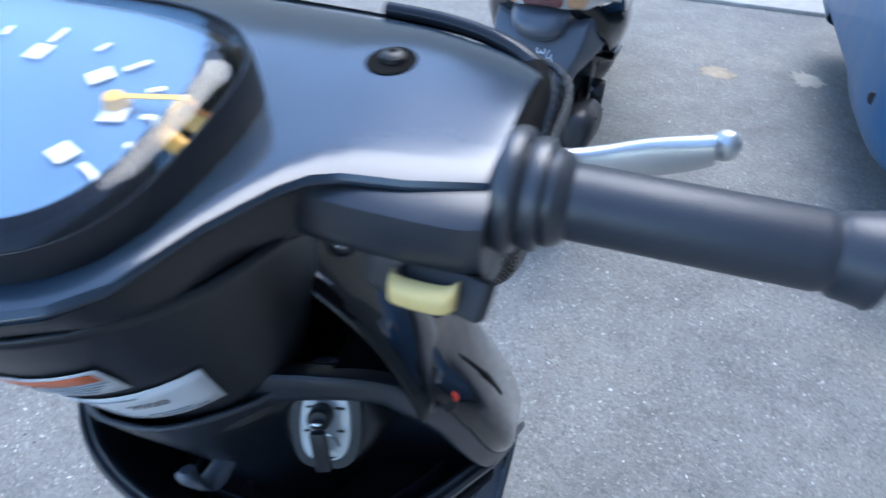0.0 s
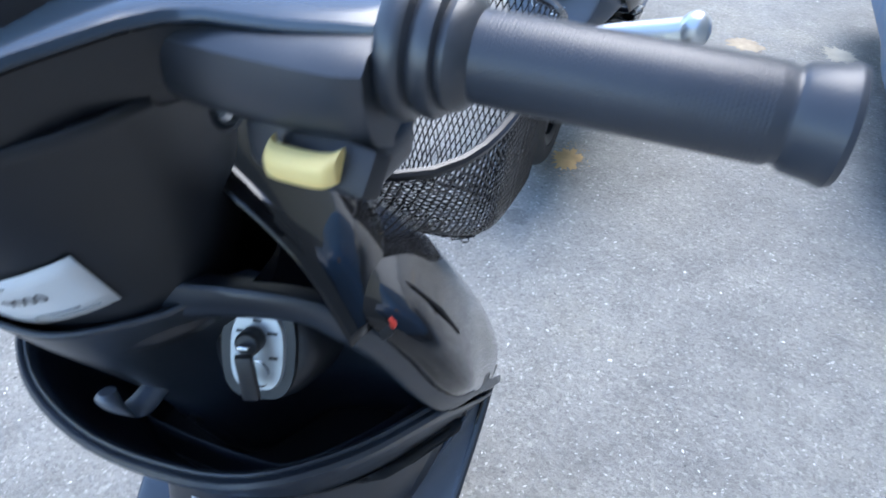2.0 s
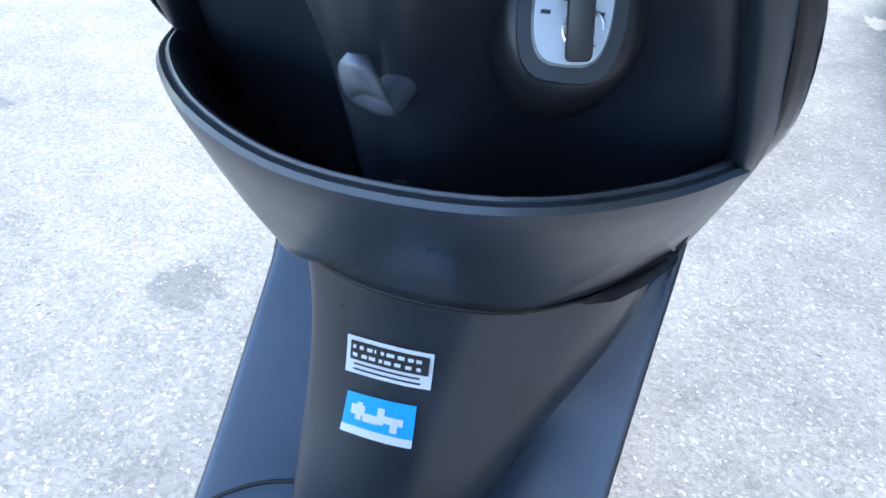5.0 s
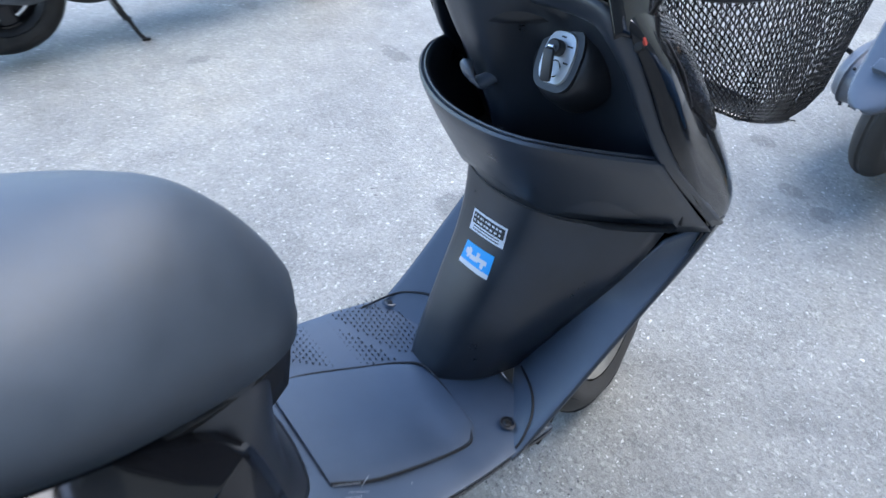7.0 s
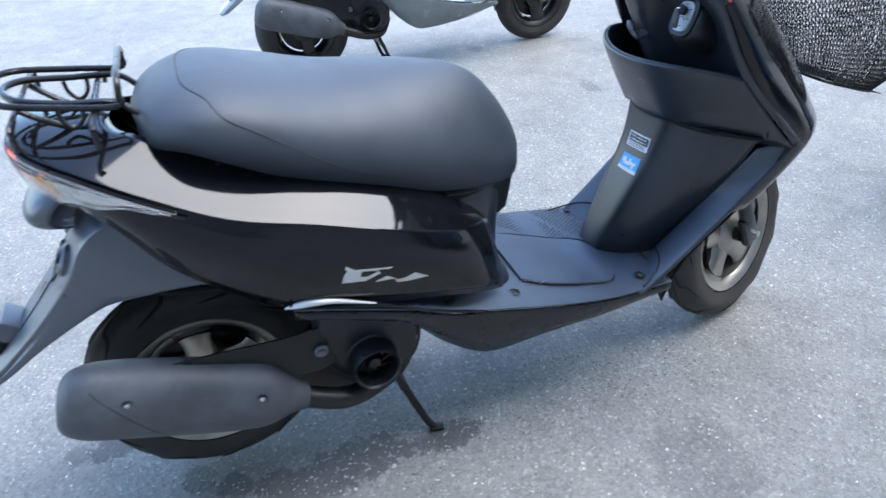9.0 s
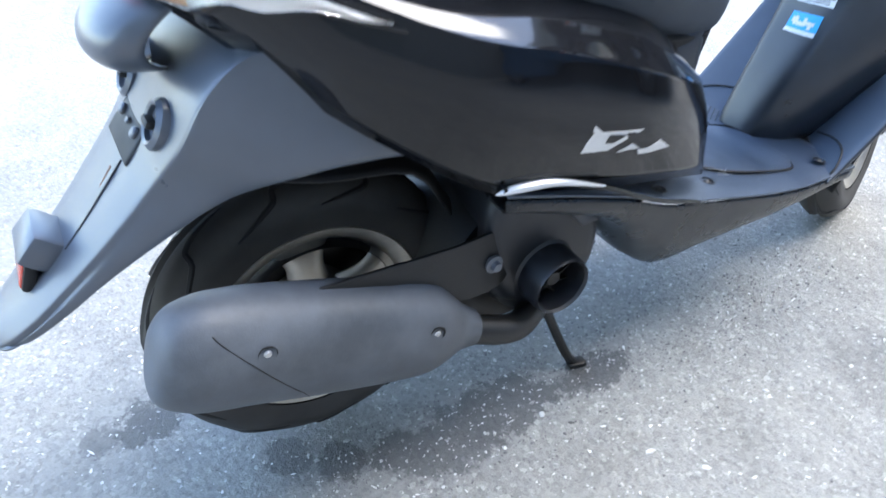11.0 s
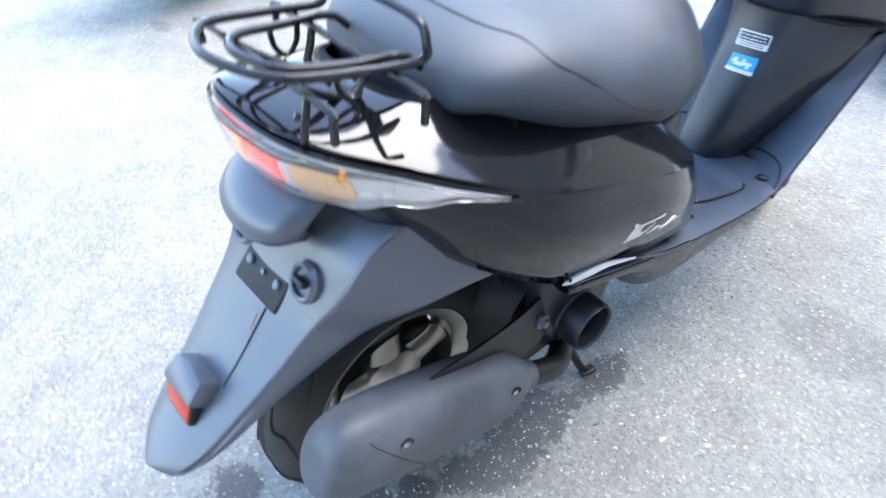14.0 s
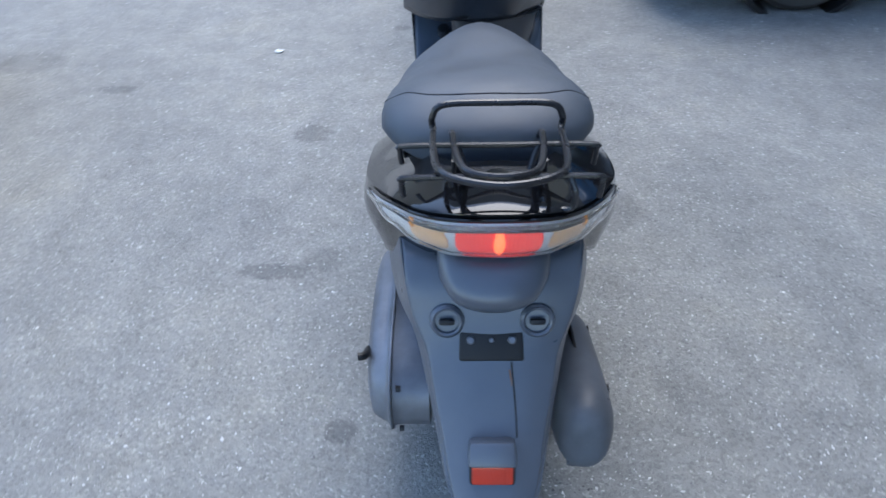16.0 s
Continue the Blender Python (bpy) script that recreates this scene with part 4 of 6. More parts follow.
def floor(parent, pal):
    # footboard with a lip, the belly below, a raised lid and grip studs
    rows, belly = [], []
    for y in (0.25, 0.32, 0.42, 0.50, 0.58, 0.66, 0.74, 0.82, 0.90, 0.95):
        zf = blend(y, [(0.25, 0.447), (0.36, 0.420), (0.50, 0.355), (0.66, 0.306), (0.80, 0.272), (0.95, 0.262)])
        w = blend(y, [(0.25, 0.178), (0.38, 0.185), (0.52, 0.174), (0.64, 0.166), (0.80, 0.163), (0.95, 0.156)])
        zb = blend(y, [(0.25, 0.415), (0.40, 0.330), (0.52, 0.225), (0.60, 0.165), (0.75, 0.172), (0.88, 0.190), (0.95, 0.225)])
        wl = w + blend(y, [(0.25, 0.0), (0.52, 0.008), (0.64, 0.016), (0.84, 0.018), (0.90, 0.010), (0.95, 0.0)])
        rows.append([(0.015 + x, y, z) for x, z in ((-wl, zf - 0.004), (-wl + 0.006, zf), (-wl * 0.6, zf), (0, zf), (w * 0.6, zf), (w - 0.006, zf), (w, zf - 0.004))])
        belly.append([[(0.015 + s * (x + (wl - w if s < 0 else 0)), y, z) for x, z in ((w - 0.001, zf - 0.008), (w - 0.004, zf - 0.024), (w - 0.020, (zf + zb) / 2 - 0.01), (w - 0.055, zb + 0.012), (w - 0.075, zb), (0.05, zb))] for s in (1, -1)])
    fl = part("footboard", surf(rows, 4, 3), pal["floor"], parent, "scuffed dark grey plastic footboard", solid=0.003)
    for k in (0, 1):
        part("belly_panel", surf([b[k] for b in belly], 4, 3), pal["belly"], parent, "dark satin plastic belly panel", solid=0.003)
    part("edge_strip", tube([(0.190, 0.245, 0.452), (0.196, 0.30, 0.446), (0.200, 0.38, 0.418), (0.195, 0.46, 0.374), (0.186, 0.56, 0.332)], 0.003, 8, 4), pal["chrome_edge"], fl)
    part("silver_strip", tube([(0.188, 0.238, 0.449), (0.194, 0.270, 0.452), (0.198, 0.310, 0.447), (0.203, 0.370, 0.426)], lambda t: 0.0012 + 0.0045 * math.sin(math.pi * t ** 0.7), 8, 4), SILVER, fl, "bright silver strip")
    # battery lid: outline groove with a slightly proud plate
    lid = []
    for y, w0, w1 in ((0.665, -0.072, 0.098), (0.720, -0.064, 0.118), (0.800, -0.044, 0.130), (0.840, -0.024, 0.129), (0.860, -0.008, 0.118), (0.866, 0.010, 0.090)):
        zf = blend(y, [(0.50, 0.355), (0.66, 0.306), (0.80, 0.272), (0.95, 0.262)]) + 0.003
        lid.append([(w0 + 0.003, y, zf - 0.004), (w0 + 0.006, y, zf), ((w0 + w1) / 2, y, zf + 0.0015), (w1 - 0.006, y, zf), (w1 - 0.003, y, zf - 0.004)])
    part("battery_lid", surf(lid, 4, 3), pal["floor"], fl, "flush plastic battery lid")
    rim = []
    for k, (x, y) in enumerate(((-0.074, 0.655), (-0.066, 0.72), (-0.046, 0.80), (-0.026, 0.842), (-0.006, 0.866), (0.03, 0.868), (0.09, 0.862), (0.124, 0.850), (0.133, 0.825), (0.121, 0.72), (0.100, 0.665))):
        rim.append((x, y, blend(y, [(0.50, 0.355), (0.66, 0.306), (0.80, 0.272), (0.95, 0.262)]) + 0.001))
    part("lid_gap", tube(rim, 0.0021, 6, 4), DARKIN, fl)
    for x, y in ((-0.136, 0.897), (0.137, 0.899), (0.138, 0.632), (-0.136, 0.632), (0.168, 0.50)):
        z = blend(y, [(0.25, 0.447), (0.36, 0.420), (0.50, 0.355), (0.66, 0.306), (0.80, 0.272), (0.95, 0.262)])
        sc = part("screw_cup", lathe([(0.011, 0.003), (0.0085, 0.0035), (0.0075, 0.001), (0.0, 0.001)], pose(x, y, z + 0.003, -10, 0, 0), 20), pal["matte"], fl)
        part("screw", lathe([(0.0, 0.003), (0.003, 0.003), (0.0055, 0.0012), (0.0055, 0.0)], pose(x, y, z + 0.004, -10, 0, 0), 12), ENGM, sc)
    for path in (((0.080, 0.973, 0.274), (0.1126, 0.9562, 0.2853), (0.1364, 0.9411, 0.2886), (0.1552, 0.9228, 0.2859), (0.1674, 0.8987, 0.275), (0.170, 0.885, 0.267)),
                 ((-0.1547, 0.842, 0.2660), (-0.1517, 0.8594, 0.2685), (-0.1393, 0.9056, 0.2792), (-0.1175, 0.926, 0.2889), (-0.091, 0.9418, 0.2941), (-0.058, 0.952, 0.297))):
        part("panel_gap", tube(path, 0.0018, 6, 4), DARKIN, fl)
    random.seed(21)
    for k in range(9):
        x, y = random.uniform(0.09, 0.150), random.uniform(0.66, 0.80)
        dx, dy = random.uniform(-0.012, 0.012), random.uniform(0.012, 0.034)
        pts = [(x + dx * t, y + dy * t, blend(y + dy * t, [(0.25, 0.447), (0.36, 0.420), (0.50, 0.355), (0.66, 0.306), (0.80, 0.272), (0.95, 0.262)]) + 0.0010) for t in (0, 0.5, 1)]
        part("scratch", tube(pts, 0.0005, 4, 1), GREYINK, fl)
    # grip studs, one mesh
    bm = bmesh.new()
    def stud(x, y):
        z = blend(y, [(0.25, 0.447), (0.36, 0.420), (0.50, 0.355), (0.66, 0.306), (0.80, 0.272), (0.95, 0.262)]) + 0.0024
        vs = [bm.verts.new((x + dx, y + dy, z + dz)) for dx, dy, dz in ((-0.0022, -0.0011, -0.001), (0.0022, -0.0011, -0.001), (0.0022, 0.0011, -0.001), (-0.0022, 0.0011, -0.001), (-0.0014, 0, 0.0010), (0.0014, 0, 0.0010))]
        for f in ((0, 1, 5, 4), (2, 3, 4, 5), (1, 2, 5), (3, 0, 4)):
            bm.faces.new([vs[i] for i in f])
    for i in range(36):
        for j in range(14):
            y = 0.645 + i * 0.0072
            x = -0.164 + j * 0.0095 + (0.0045 if i % 2 else 0)
            if -0.160 < x < -0.096 + (y - 0.70) * 0.46 and math.hypot(x + 0.136, y - 0.897) > 0.017 and abs(y - 0.815 - (x + 0.12) * 0.4) > 0.006 and y < 0.905 - 0.35 * max(0, -0.145 - x):
                stud(x, y)
    tagged(part("grip_studs", bm, pal["matte"], fl, smooth=False), kind="stuff")
    return fl


def labels(parent, tree):
    """Stickers laid on the inner leg shield."""
    def sheet(name, a, b, c, d, u0, u1, v0, v1, mat, lift, label="", par=None):
        """a field of the quad a (upper left), b, c (lower right), d, in parts of its width and height"""
        rows = []
        for v in np.linspace(v0, v1, 5):
            row = []
            for u in np.linspace(u0, u1, 8):
                x = (a[0] * (1 - u) + b[0] * u) * (1 - v) + (d[0] * (1 - u) + c[0] * u) * v
                z = (a[1] * (1 - u) + b[1] * u) * (1 - v) + (d[1] * (1 - u) + c[1] * u) * v
                row.append((x, tree.ray_cast(Vector((x, 0.5, z)), Vector((0, 1, 0)))[0].y - lift, z))
            rows.append(row)
        return part(name, skin(rows), mat, par or parent, label)
    q = ((-0.018, 0.498), (0.043, 0.502), (0.044, 0.474), (-0.017, 0.470))
    a = sheet("data_label", *q, 0, 1, 0, 1, WHITE, 0.0020, "white printed data label with black bars")
    sheet("print_field", *q, 0.05, 0.96, 0.10, 0.62, INK, 0.0026, par=a)
    random.seed(3)
    for v in (0.20, 0.42):
        u = 0.08
        while u < 0.9:
            w = random.uniform(0.02, 0.09)
            sheet("print_bar", *q, u, min(u + w, 0.94), v, v + 0.10, WHITE, 0.0030, par=a)
            u += w + random.uniform(0.02, 0.06)
    for v in (0.70, 0.84):
        sheet("print_bar", *q, 0.10, 0.80 + v * 0.1, v, v + 0.05, INK, 0.0026, par=a)
    q = ((-0.013, 0.456), (0.037, 0.460), (0.039, 0.429), (-0.014, 0.427))
    b = sheet("blue_label", *q, 0, 1, 0, 1, BLUE, 0.0020, "blue sticker with a white shape and a white foot")
    sheet("white_foot", *q, 0, 1, 0.80, 1, WHITE, 0.0026, par=b)
    for u0, u1, v0, v1 in ((0.10, 0.30, 0.25, 0.50), (0.18, 0.26, 0.18, 0.62), (0.28, 0.50, 0.42, 0.62), (0.48, 0.58, 0.20, 0.60), (0.56, 0.85, 0.36, 0.54), (0.68, 0.78, 0.46, 0.72)):
        sheet("white_shape", *q, u0, u1, v0, v1, WHITE, 0.0027, par=b)


def leg_shield(parent, pal):
    cx = 0.014
    # flanges: from the floor's front corners up and forward to the shoulders
    for s in (1, -1):
        def q(x, y, z):
            return (cx + s * (x - cx), y, z)
        rows = []
        for xo, yo, zo in ((0.174, 0.880, 0.257), (0.174, 0.900, 0.266), (0.175, 0.945, 0.300), (0.177, 1.010, 0.357), (0.180, 1.078, 0.417), (0.183, 1.135, 0.470), (0.184, 1.166, 0.508)):
            if s > 0:
                xi, yi = 0.068 + (zo - 0.27) * 0.42, 0.990 + (zo - 0.27) * 0.44
            else:
                xi, yi = 0.078, yo + 0.028
            lip = [q(xo, yo, zo), q(xo - 0.006, yo + 0.002, zo + 0.002)]
            rows.append(lip + [q(xo - 0.006 + (xi - xo + 0.006) * k, yo + 0.002 + (yi - yo) * k, zo + 0.002 * (1 - k)) for k in (0.35, 0.7, 1.0)])
        flange = part("leg_flange", surf(rows, 4, 4), pal["floor"], parent, solid=0.004)
        part("lip", tube([r[0] for r in rows], 0.0042, 8, 4), pal["shield"], flange, "dark rolled edge")
    # middle column and pocket front
    rows = []
    for z, yc, wl, wr, ys in ((0.262, 0.872, 0.044, 0.024, 0.990), (0.30, 0.886, 0.046, 0.034, 1.000), (0.38, 0.918, 0.046, 0.048, 1.030), (0.46, 0.953, 0.048, 0.060, 1.065), (0.52, 0.969, 0.052, 0.068, 1.085), (0.575, 0.976, 0.060, 0.076, 1.098)):
        fx, fy = min(0.068 + (z - 0.27) * 0.42, 0.162), 0.986 + (z - 0.27) * 0.44 + (0.012 if z > 0.55 else 0.0)
        rows.append([(-wl - 0.008, yc + 0.215, z), (-wl - 0.006, yc + 0.100, z), (-wl - 0.003, yc + 0.040, z), (-wl + 0.002, yc + 0.006, z), (-0.015, yc, z), (wr * 0.6, yc + 0.001, z), (wr + 0.006, yc + 0.012, z), ((wr + fx) / 2 + 0.012, (yc + fy) / 2 - 0.004, z), (fx + 0.004, fy + 0.002, z)])
    sheet_bm = surf(rows, 5, 4)
    tree = BVHTree.FromBMesh(sheet_bm)
    part("inner_shield", sheet_bm, pal["shield"], parent, "matte black inner leg shield", solid=0.002, offset=0.0)
    if pal["stickers"]:
        labels(parent, tree)
    # pocket: shell from the lower crease up to the lip, then down inside
    lip = [(-0.172, 1.036, 0.652), (-0.135, 0.975, 0.664), (-0.085, 0.930, 0.666), (-0.025, 0.908, 0.663), (0.04, 0.905, 0.665), (0.100, 0.917, 0.669), (0.150, 0.962, 0.664), (0.187, 1.030, 0.648)]
    def ring(z_off, into, shrink):
        out = []
        for x, y, z in lip:
            out.append((cx + (x - cx) * shrink, y + into, z + z_off))
        return out
    low = [(-0.184, 1.130, 0.520), (-0.140, 1.060, 0.525), (-0.075, 0.985, 0.540), (-0.025, 0.964, 0.556), (0.04, 0.964, 0.556), (0.095, 0.985, 0.545), (0.150, 1.076, 0.519), (0.187, 1.158, 0.504)]
    mid = [tuple(0.5 * (a + b) for a, b in zip(p, q)) for p, q in zip(low, lip)]
    mid = [(x, y - 0.004, z) for x, y, z in mid]
    pk = part("glove_pocket", surf([low, mid, ring(-0.006, 0.0, 1.0), ring(0.0, 0.003, 0.99), ring(-0.004, 0.008, 0.97), ring(-0.06, 0.03, 0.93), ring(-0.12, 0.06, 0.88)], 4, 4), pal["shield"], parent, "open glove pocket with a rounded lip", solid=0.002)
    # wall behind the pocket with the bulge for the steering column, rising to the handlebar
    def wall(z, yb, half, col_y, col_x, col_w):
        hl = half + (0.018 if z < 0.65 else 0.004 if z < 0.67 else 0.0)
        return [(cx - hl, yb + 0.002, z), (cx - hl * 0.80, yb - 0.006, z), (cx + col_x - col_w * 1.35, yb - 0.006, z), (cx + col_x - col_w * 0.85, (yb + col_y) / 2, z), (cx + col_x - col_w * 0.35, col_y + 0.004, z), (cx + col_x, col_y, z),
                (cx + col_x + col_w * 0.45, col_y + 0.008, z), (cx + col_x + col_w * 1.0, yb - 0.022, z), (cx + half * 0.62, yb - 0.004, z), (cx + half * 0.86, yb, z), (cx + half, yb + 0.010, z)]
    rows = [wall(0.54, 1.082, 0.152, 1.00, 0, 0.055), wall(0.60, 1.062, 0.158, 0.978, 0, 0.055), wall(0.66, 1.037, 0.168, 0.958, 0, 0.055), wall(0.71, 1.018, 0.165, 0.935, 0, 0.055),
            wall(0.755, 0.992, 0.148, 0.912, 0.0, 0.060), wall(0.790, 0.966, 0.126, 0.895, 0.004, 0.064), wall(0.808, 0.950, 0.085, 0.886, 0.006, 0.062)]
    part("key_panel", surf(rows, 4, 4), pal["inner"], parent, "black panel behind the pocket", solid=0.003)
    part("pocket_floor", surf([ring(-0.118, 0.058, 0.89), [(x * 0.95, max(y + 0.06, 1.02), z - 0.122) for x, y, z in lip], [(x * 0.95, 1.10, z - 0.12) for x, y, z in lip]], 2, 3), DARKIN, parent, solid=0.002)
    part("shield_core", surf([[(cx - h, y + 0.012, z), (cx, y + 0.012, z), (cx + h, y + 0.012, z)] for z, y, h in ((0.53, 1.095, 0.165), (0.62, 1.066, 0.170), (0.71, 1.034, 0.172), (0.765, 1.010, 0.150), (0.80, 0.992, 0.105))], 2, 2), DARKIN, parent, solid=0.002)
    # rounded rim all round the opening on both sides
    for s in (1, -1):
        e = [(0.066, 0.925, 0.815), (0.105, 0.940, 0.811), (0.138, 0.953, 0.803), (0.154, 0.960, 0.788), (0.168, 0.976, 0.755), (0.179, 0.995, 0.710), (0.187, 1.014, 0.672), (0.189, 1.042, 0.634), (0.188, 1.105, 0.570), (0.189, 1.164, 0.510)]
        rows = []
        for k, (x, y, z) in enumerate(e):
            t = k / 9
            wide = 0.024 * (1 - 0.75 * t)
            px, pz = (-0.12 - 0.88 * min(1, t * 2.4)), -(1 - 0.75 * t)
            ln = math.hypot(px, pz)
            px, pz = px / ln * wide, pz / ln * wide
            rows.append([(cx + s * (x - cx) * 1.0, y + 0.014, z - 0.002), (cx + s * (x - cx + 0.003), y + 0.004, z + 0.002), (cx + s * (x - cx), y - 0.002, z + 0.003), (cx + s * (x + px * 0.35 - cx), y - 0.004, z + pz * 0.35),
                         (cx + s * (x + px * 0.8 - cx), y - 0.001, z + pz * 0.8), (cx + s * (x + px - cx), y + 0.008, z + pz), (cx + s * (x + px * 1.05 - cx), y + 0.026, z + pz * 1.05)])
        part("shield_rim", surf(rows, 4, 3), pal["shield"], parent, solid=0.002, offset=0.0)
    # lock plate, its dark surround, key and bag hook
    kc = Vector((0.091, 0.962, 0.739))
    km = pose(*kc, 62, 0, 14)
    def stadium(w, h, z0, z1, mat, name, par, label=""):
        bm = bmesh.new()
        ring0, ring1 = [], []
        for k in range(36):
            a = 2 * math.pi * k / 36
            x = w * math.copysign(abs(math.cos(a)) ** 0.55, math.cos(a))
            y = h * math.copysign(abs(math.sin(a)) ** 0.80, math.sin(a))
            ring0.append(bm.verts.new(km @ Vector((x, y, z0))))
            ring1.append(bm.verts.new(km @ Vector((x * 0.94, y * 0.96, z1))))
        for k in range(36):
            j = (k + 1) % 36
            bm.faces.new((ring0[k], ring0[j], ring1[j], ring1[k]))
        bm.faces.new(ring1)
        return part(name, bm, mat, par, label, auto=30)
    part("lock_boss", lathe([(0.044, -0.060), (0.0385, -0.024), (0.0350, -0.013), (0.0310, -0.0075), (0.0270, -0.0055), (0.0, -0.006)], km @ Matrix.Diagonal((0.90, 1.06, 1.0, 1.0)), 40), pal["under"], parent, "round moulded boss round the lock")
    lock = stadium(0.0235, 0.0320, -0.035, 0.000, pal["under"], "ignition_lock", parent, "ignition lock with a silver plate and a key in it")
    stadium(0.0165, 0.0245, 0.0, 0.0028, PLATEM, "lock_plate", lock, "silver lock face plate")
    part("key_slot", lathe([(0.0075, 0.0), (0.0075, 0.010), (0.006, 0.012), (0.0, 0.012)], km @ pose(-0.002, 0.008, 0.0025), 20), INK, lock)
    if pal["stickers"]:
        key = thing("key", tuple(PLACE[0] @ (km @ Vector((-0.002, 0.008, 0.014)))), "black headed key standing in the ignition lock", "key")
        part("head", box((0, 0, 0), (0.0105, 0.030, 0.0055), (0, 0, 0), 0.0022, m=km @ pose(0.0015, -0.0085, 0.0200, 14, 0, 6)), INK, key)
        part("blade", box((0, 0, 0), (0.006, 0.0025, 0.016), (0, 0, 0), 0.0005, m=km @ pose(-0.002, 0.0080, 0.0120)), CHROME, key)
    part("key_ring", tube([km @ Vector((0.004 + 0.0075 * math.cos(a), -0.010 + 0.0075 * math.sin(a), 0.010 + 0.003 * math.cos(a))) for a in np.linspace(0, 5.5, 12)], 0.0007, 6, 3), CHROME, lock)
    for dx, dy, w in ((-0.010, 0.012, 0.004), (0.009, 0.012, 0.006), (-0.011, -0.004, 0.004), (0.010, -0.003, 0.005), (0.0, 0.019, 0.005)):
        part("printed_mark", box((0, 0, 0), (w, 0.0016, 0.0004), m=km @ pose(dx, dy, 0.0031)), INK, lock)
    hook = []
    for x, y, z, rx, rz in ((0.026, 0.950, 0.703, 0.008, 0.008), (0.025, 0.932, 0.698, 0.008, 0.008), (0.023, 0.920, 0.698, 0.009, 0.008), (0.021, 0.914, 0.705, 0.010, 0.008), (0.019, 0.912, 0.716, 0.0085, 0.006), (0.018, 0.914, 0.722, 0.004, 0.003)):
        tilt = min(1.0, max(0.0, (0.935 - y) / 0.025))
        hook.append([(x + rx * math.cos(a), y - 0.006 * math.sin(a) * tilt, z + rz * math.sin(a) * (1 - 0.35 * tilt)) for a in np.linspace(0, 2 * math.pi, 10, endpoint=False)])
    part("bag_hook", surf(hook, 3, 2, closed=True, caps=True), FENDER, parent, "grey plastic bag hook")
    part("shield_screw", lathe([(0.0, 0.003), (0.003, 0.003), (0.005, 0.0)], pose(0.168, 1.000, 0.712, 70, 0, 40), 12), ENGM, parent)
    part("pocket_screw", lathe([(0.0, 0.004), (0.004, 0.004), (0.006, 0.0)], pose(0.016, 0.968, 0.627, 70, 0, 0), 14), ENGM, parent)


def front_cowl(parent, pal):
    cx = 0.008
    def level(z, xe, ye, nose, bulge):
        return mirrored([(0, nose, z), (xe * 0.40, nose - (nose - ye) * 0.10, z), (xe * 0.74, nose - (nose - ye) * 0.34, z), (xe * 0.96, nose - (nose - ye) * 0.66, z), (xe + bulge, ye + (nose - ye) * 0.10, z), (xe, ye, z)], cx)
    rows = [level(0.385, 0.164, 1.055, 1.215, 0.0), level(0.44, 0.170, 1.106, 1.275, 0.0), level(0.505, 0.176, 1.150, 1.315, 0.0), level(0.56, 0.181, 1.112, 1.285, 0.0), level(0.62, 0.182, 1.060, 1.245, 0.005),
            level(0.68, 0.181, 1.014, 1.200, 0.011), level(0.74, 0.169, 0.986, 1.145, 0.012), level(0.780, 0.153, 0.968, 1.090, 0.009), level(0.800, 0.136, 0.958, 1.066, 0.005), level(0.812, 0.100, 0.950, 1.040, 0.0)]
    cowl = surf(rows, 4, 4)
    c = part("front_cowl", cowl, pal["body"], parent, pal["body_label"], solid=0.003)
    arch = [(0.152, 0.784), (0.143, 0.803), (0.132, 0.822), (0.116, 0.840), (0.093, 0.857), (0.056, 0.874), (0.0, 0.880)]
    hood = []
    for y, k, dz, low in ((0.953, 1.0, 0.0, 0.0), (0.962, 1.02, 0.002, 0.0), (0.985, 1.02, -0.002, -0.010), (1.020, 1.0, -0.012, -0.030), (1.060, 0.94, -0.036, -0.050)):
        half_arch = [(x * k, y + 0.010 * (1 - x / 0.13), z + dz + low * (x / 0.152) ** 4) for x, z in arch[::-1]]
        hood.append(mirrored(half_arch, cx))
    part("upper_cowl", surf(hood, 4, 4), pal["body"], c, solid=0.003)
    mk = part("side_marker", box((0.163, 0.982, 0.7735), (0.014, 0.022, 0.013), (-30, 48, -10), 0.004), DARKIN, c, "small dark housing with an orange red lens")
    part("marker_lens", box((0.1660, 0.979, 0.7770), (0.010, 0.010, 0.010), (-30, 48, -10), 0.003), DIMRED, mk, "orange red lens")
    # closing panel behind the front wheel
    part("splash_panel", surf([mirrored([(0, 1.0, 0.20), (0.10, 0.97, 0.20), (0.15, 0.95, 0.205)], cx), mirrored([(0, 1.03, 0.30), (0.12, 1.02, 0.30), (0.158, 0.985, 0.30)], cx), mirrored([(0, 1.14, 0.40), (0.12, 1.13, 0.40), (0.164, 1.098, 0.40)], cx), mirrored([(0, 1.20, 0.47), (0.12, 1.19, 0.47), (0.168, 1.160, 0.46)], cx)], 3, 3), DARKIN, parent, solid=0.003)


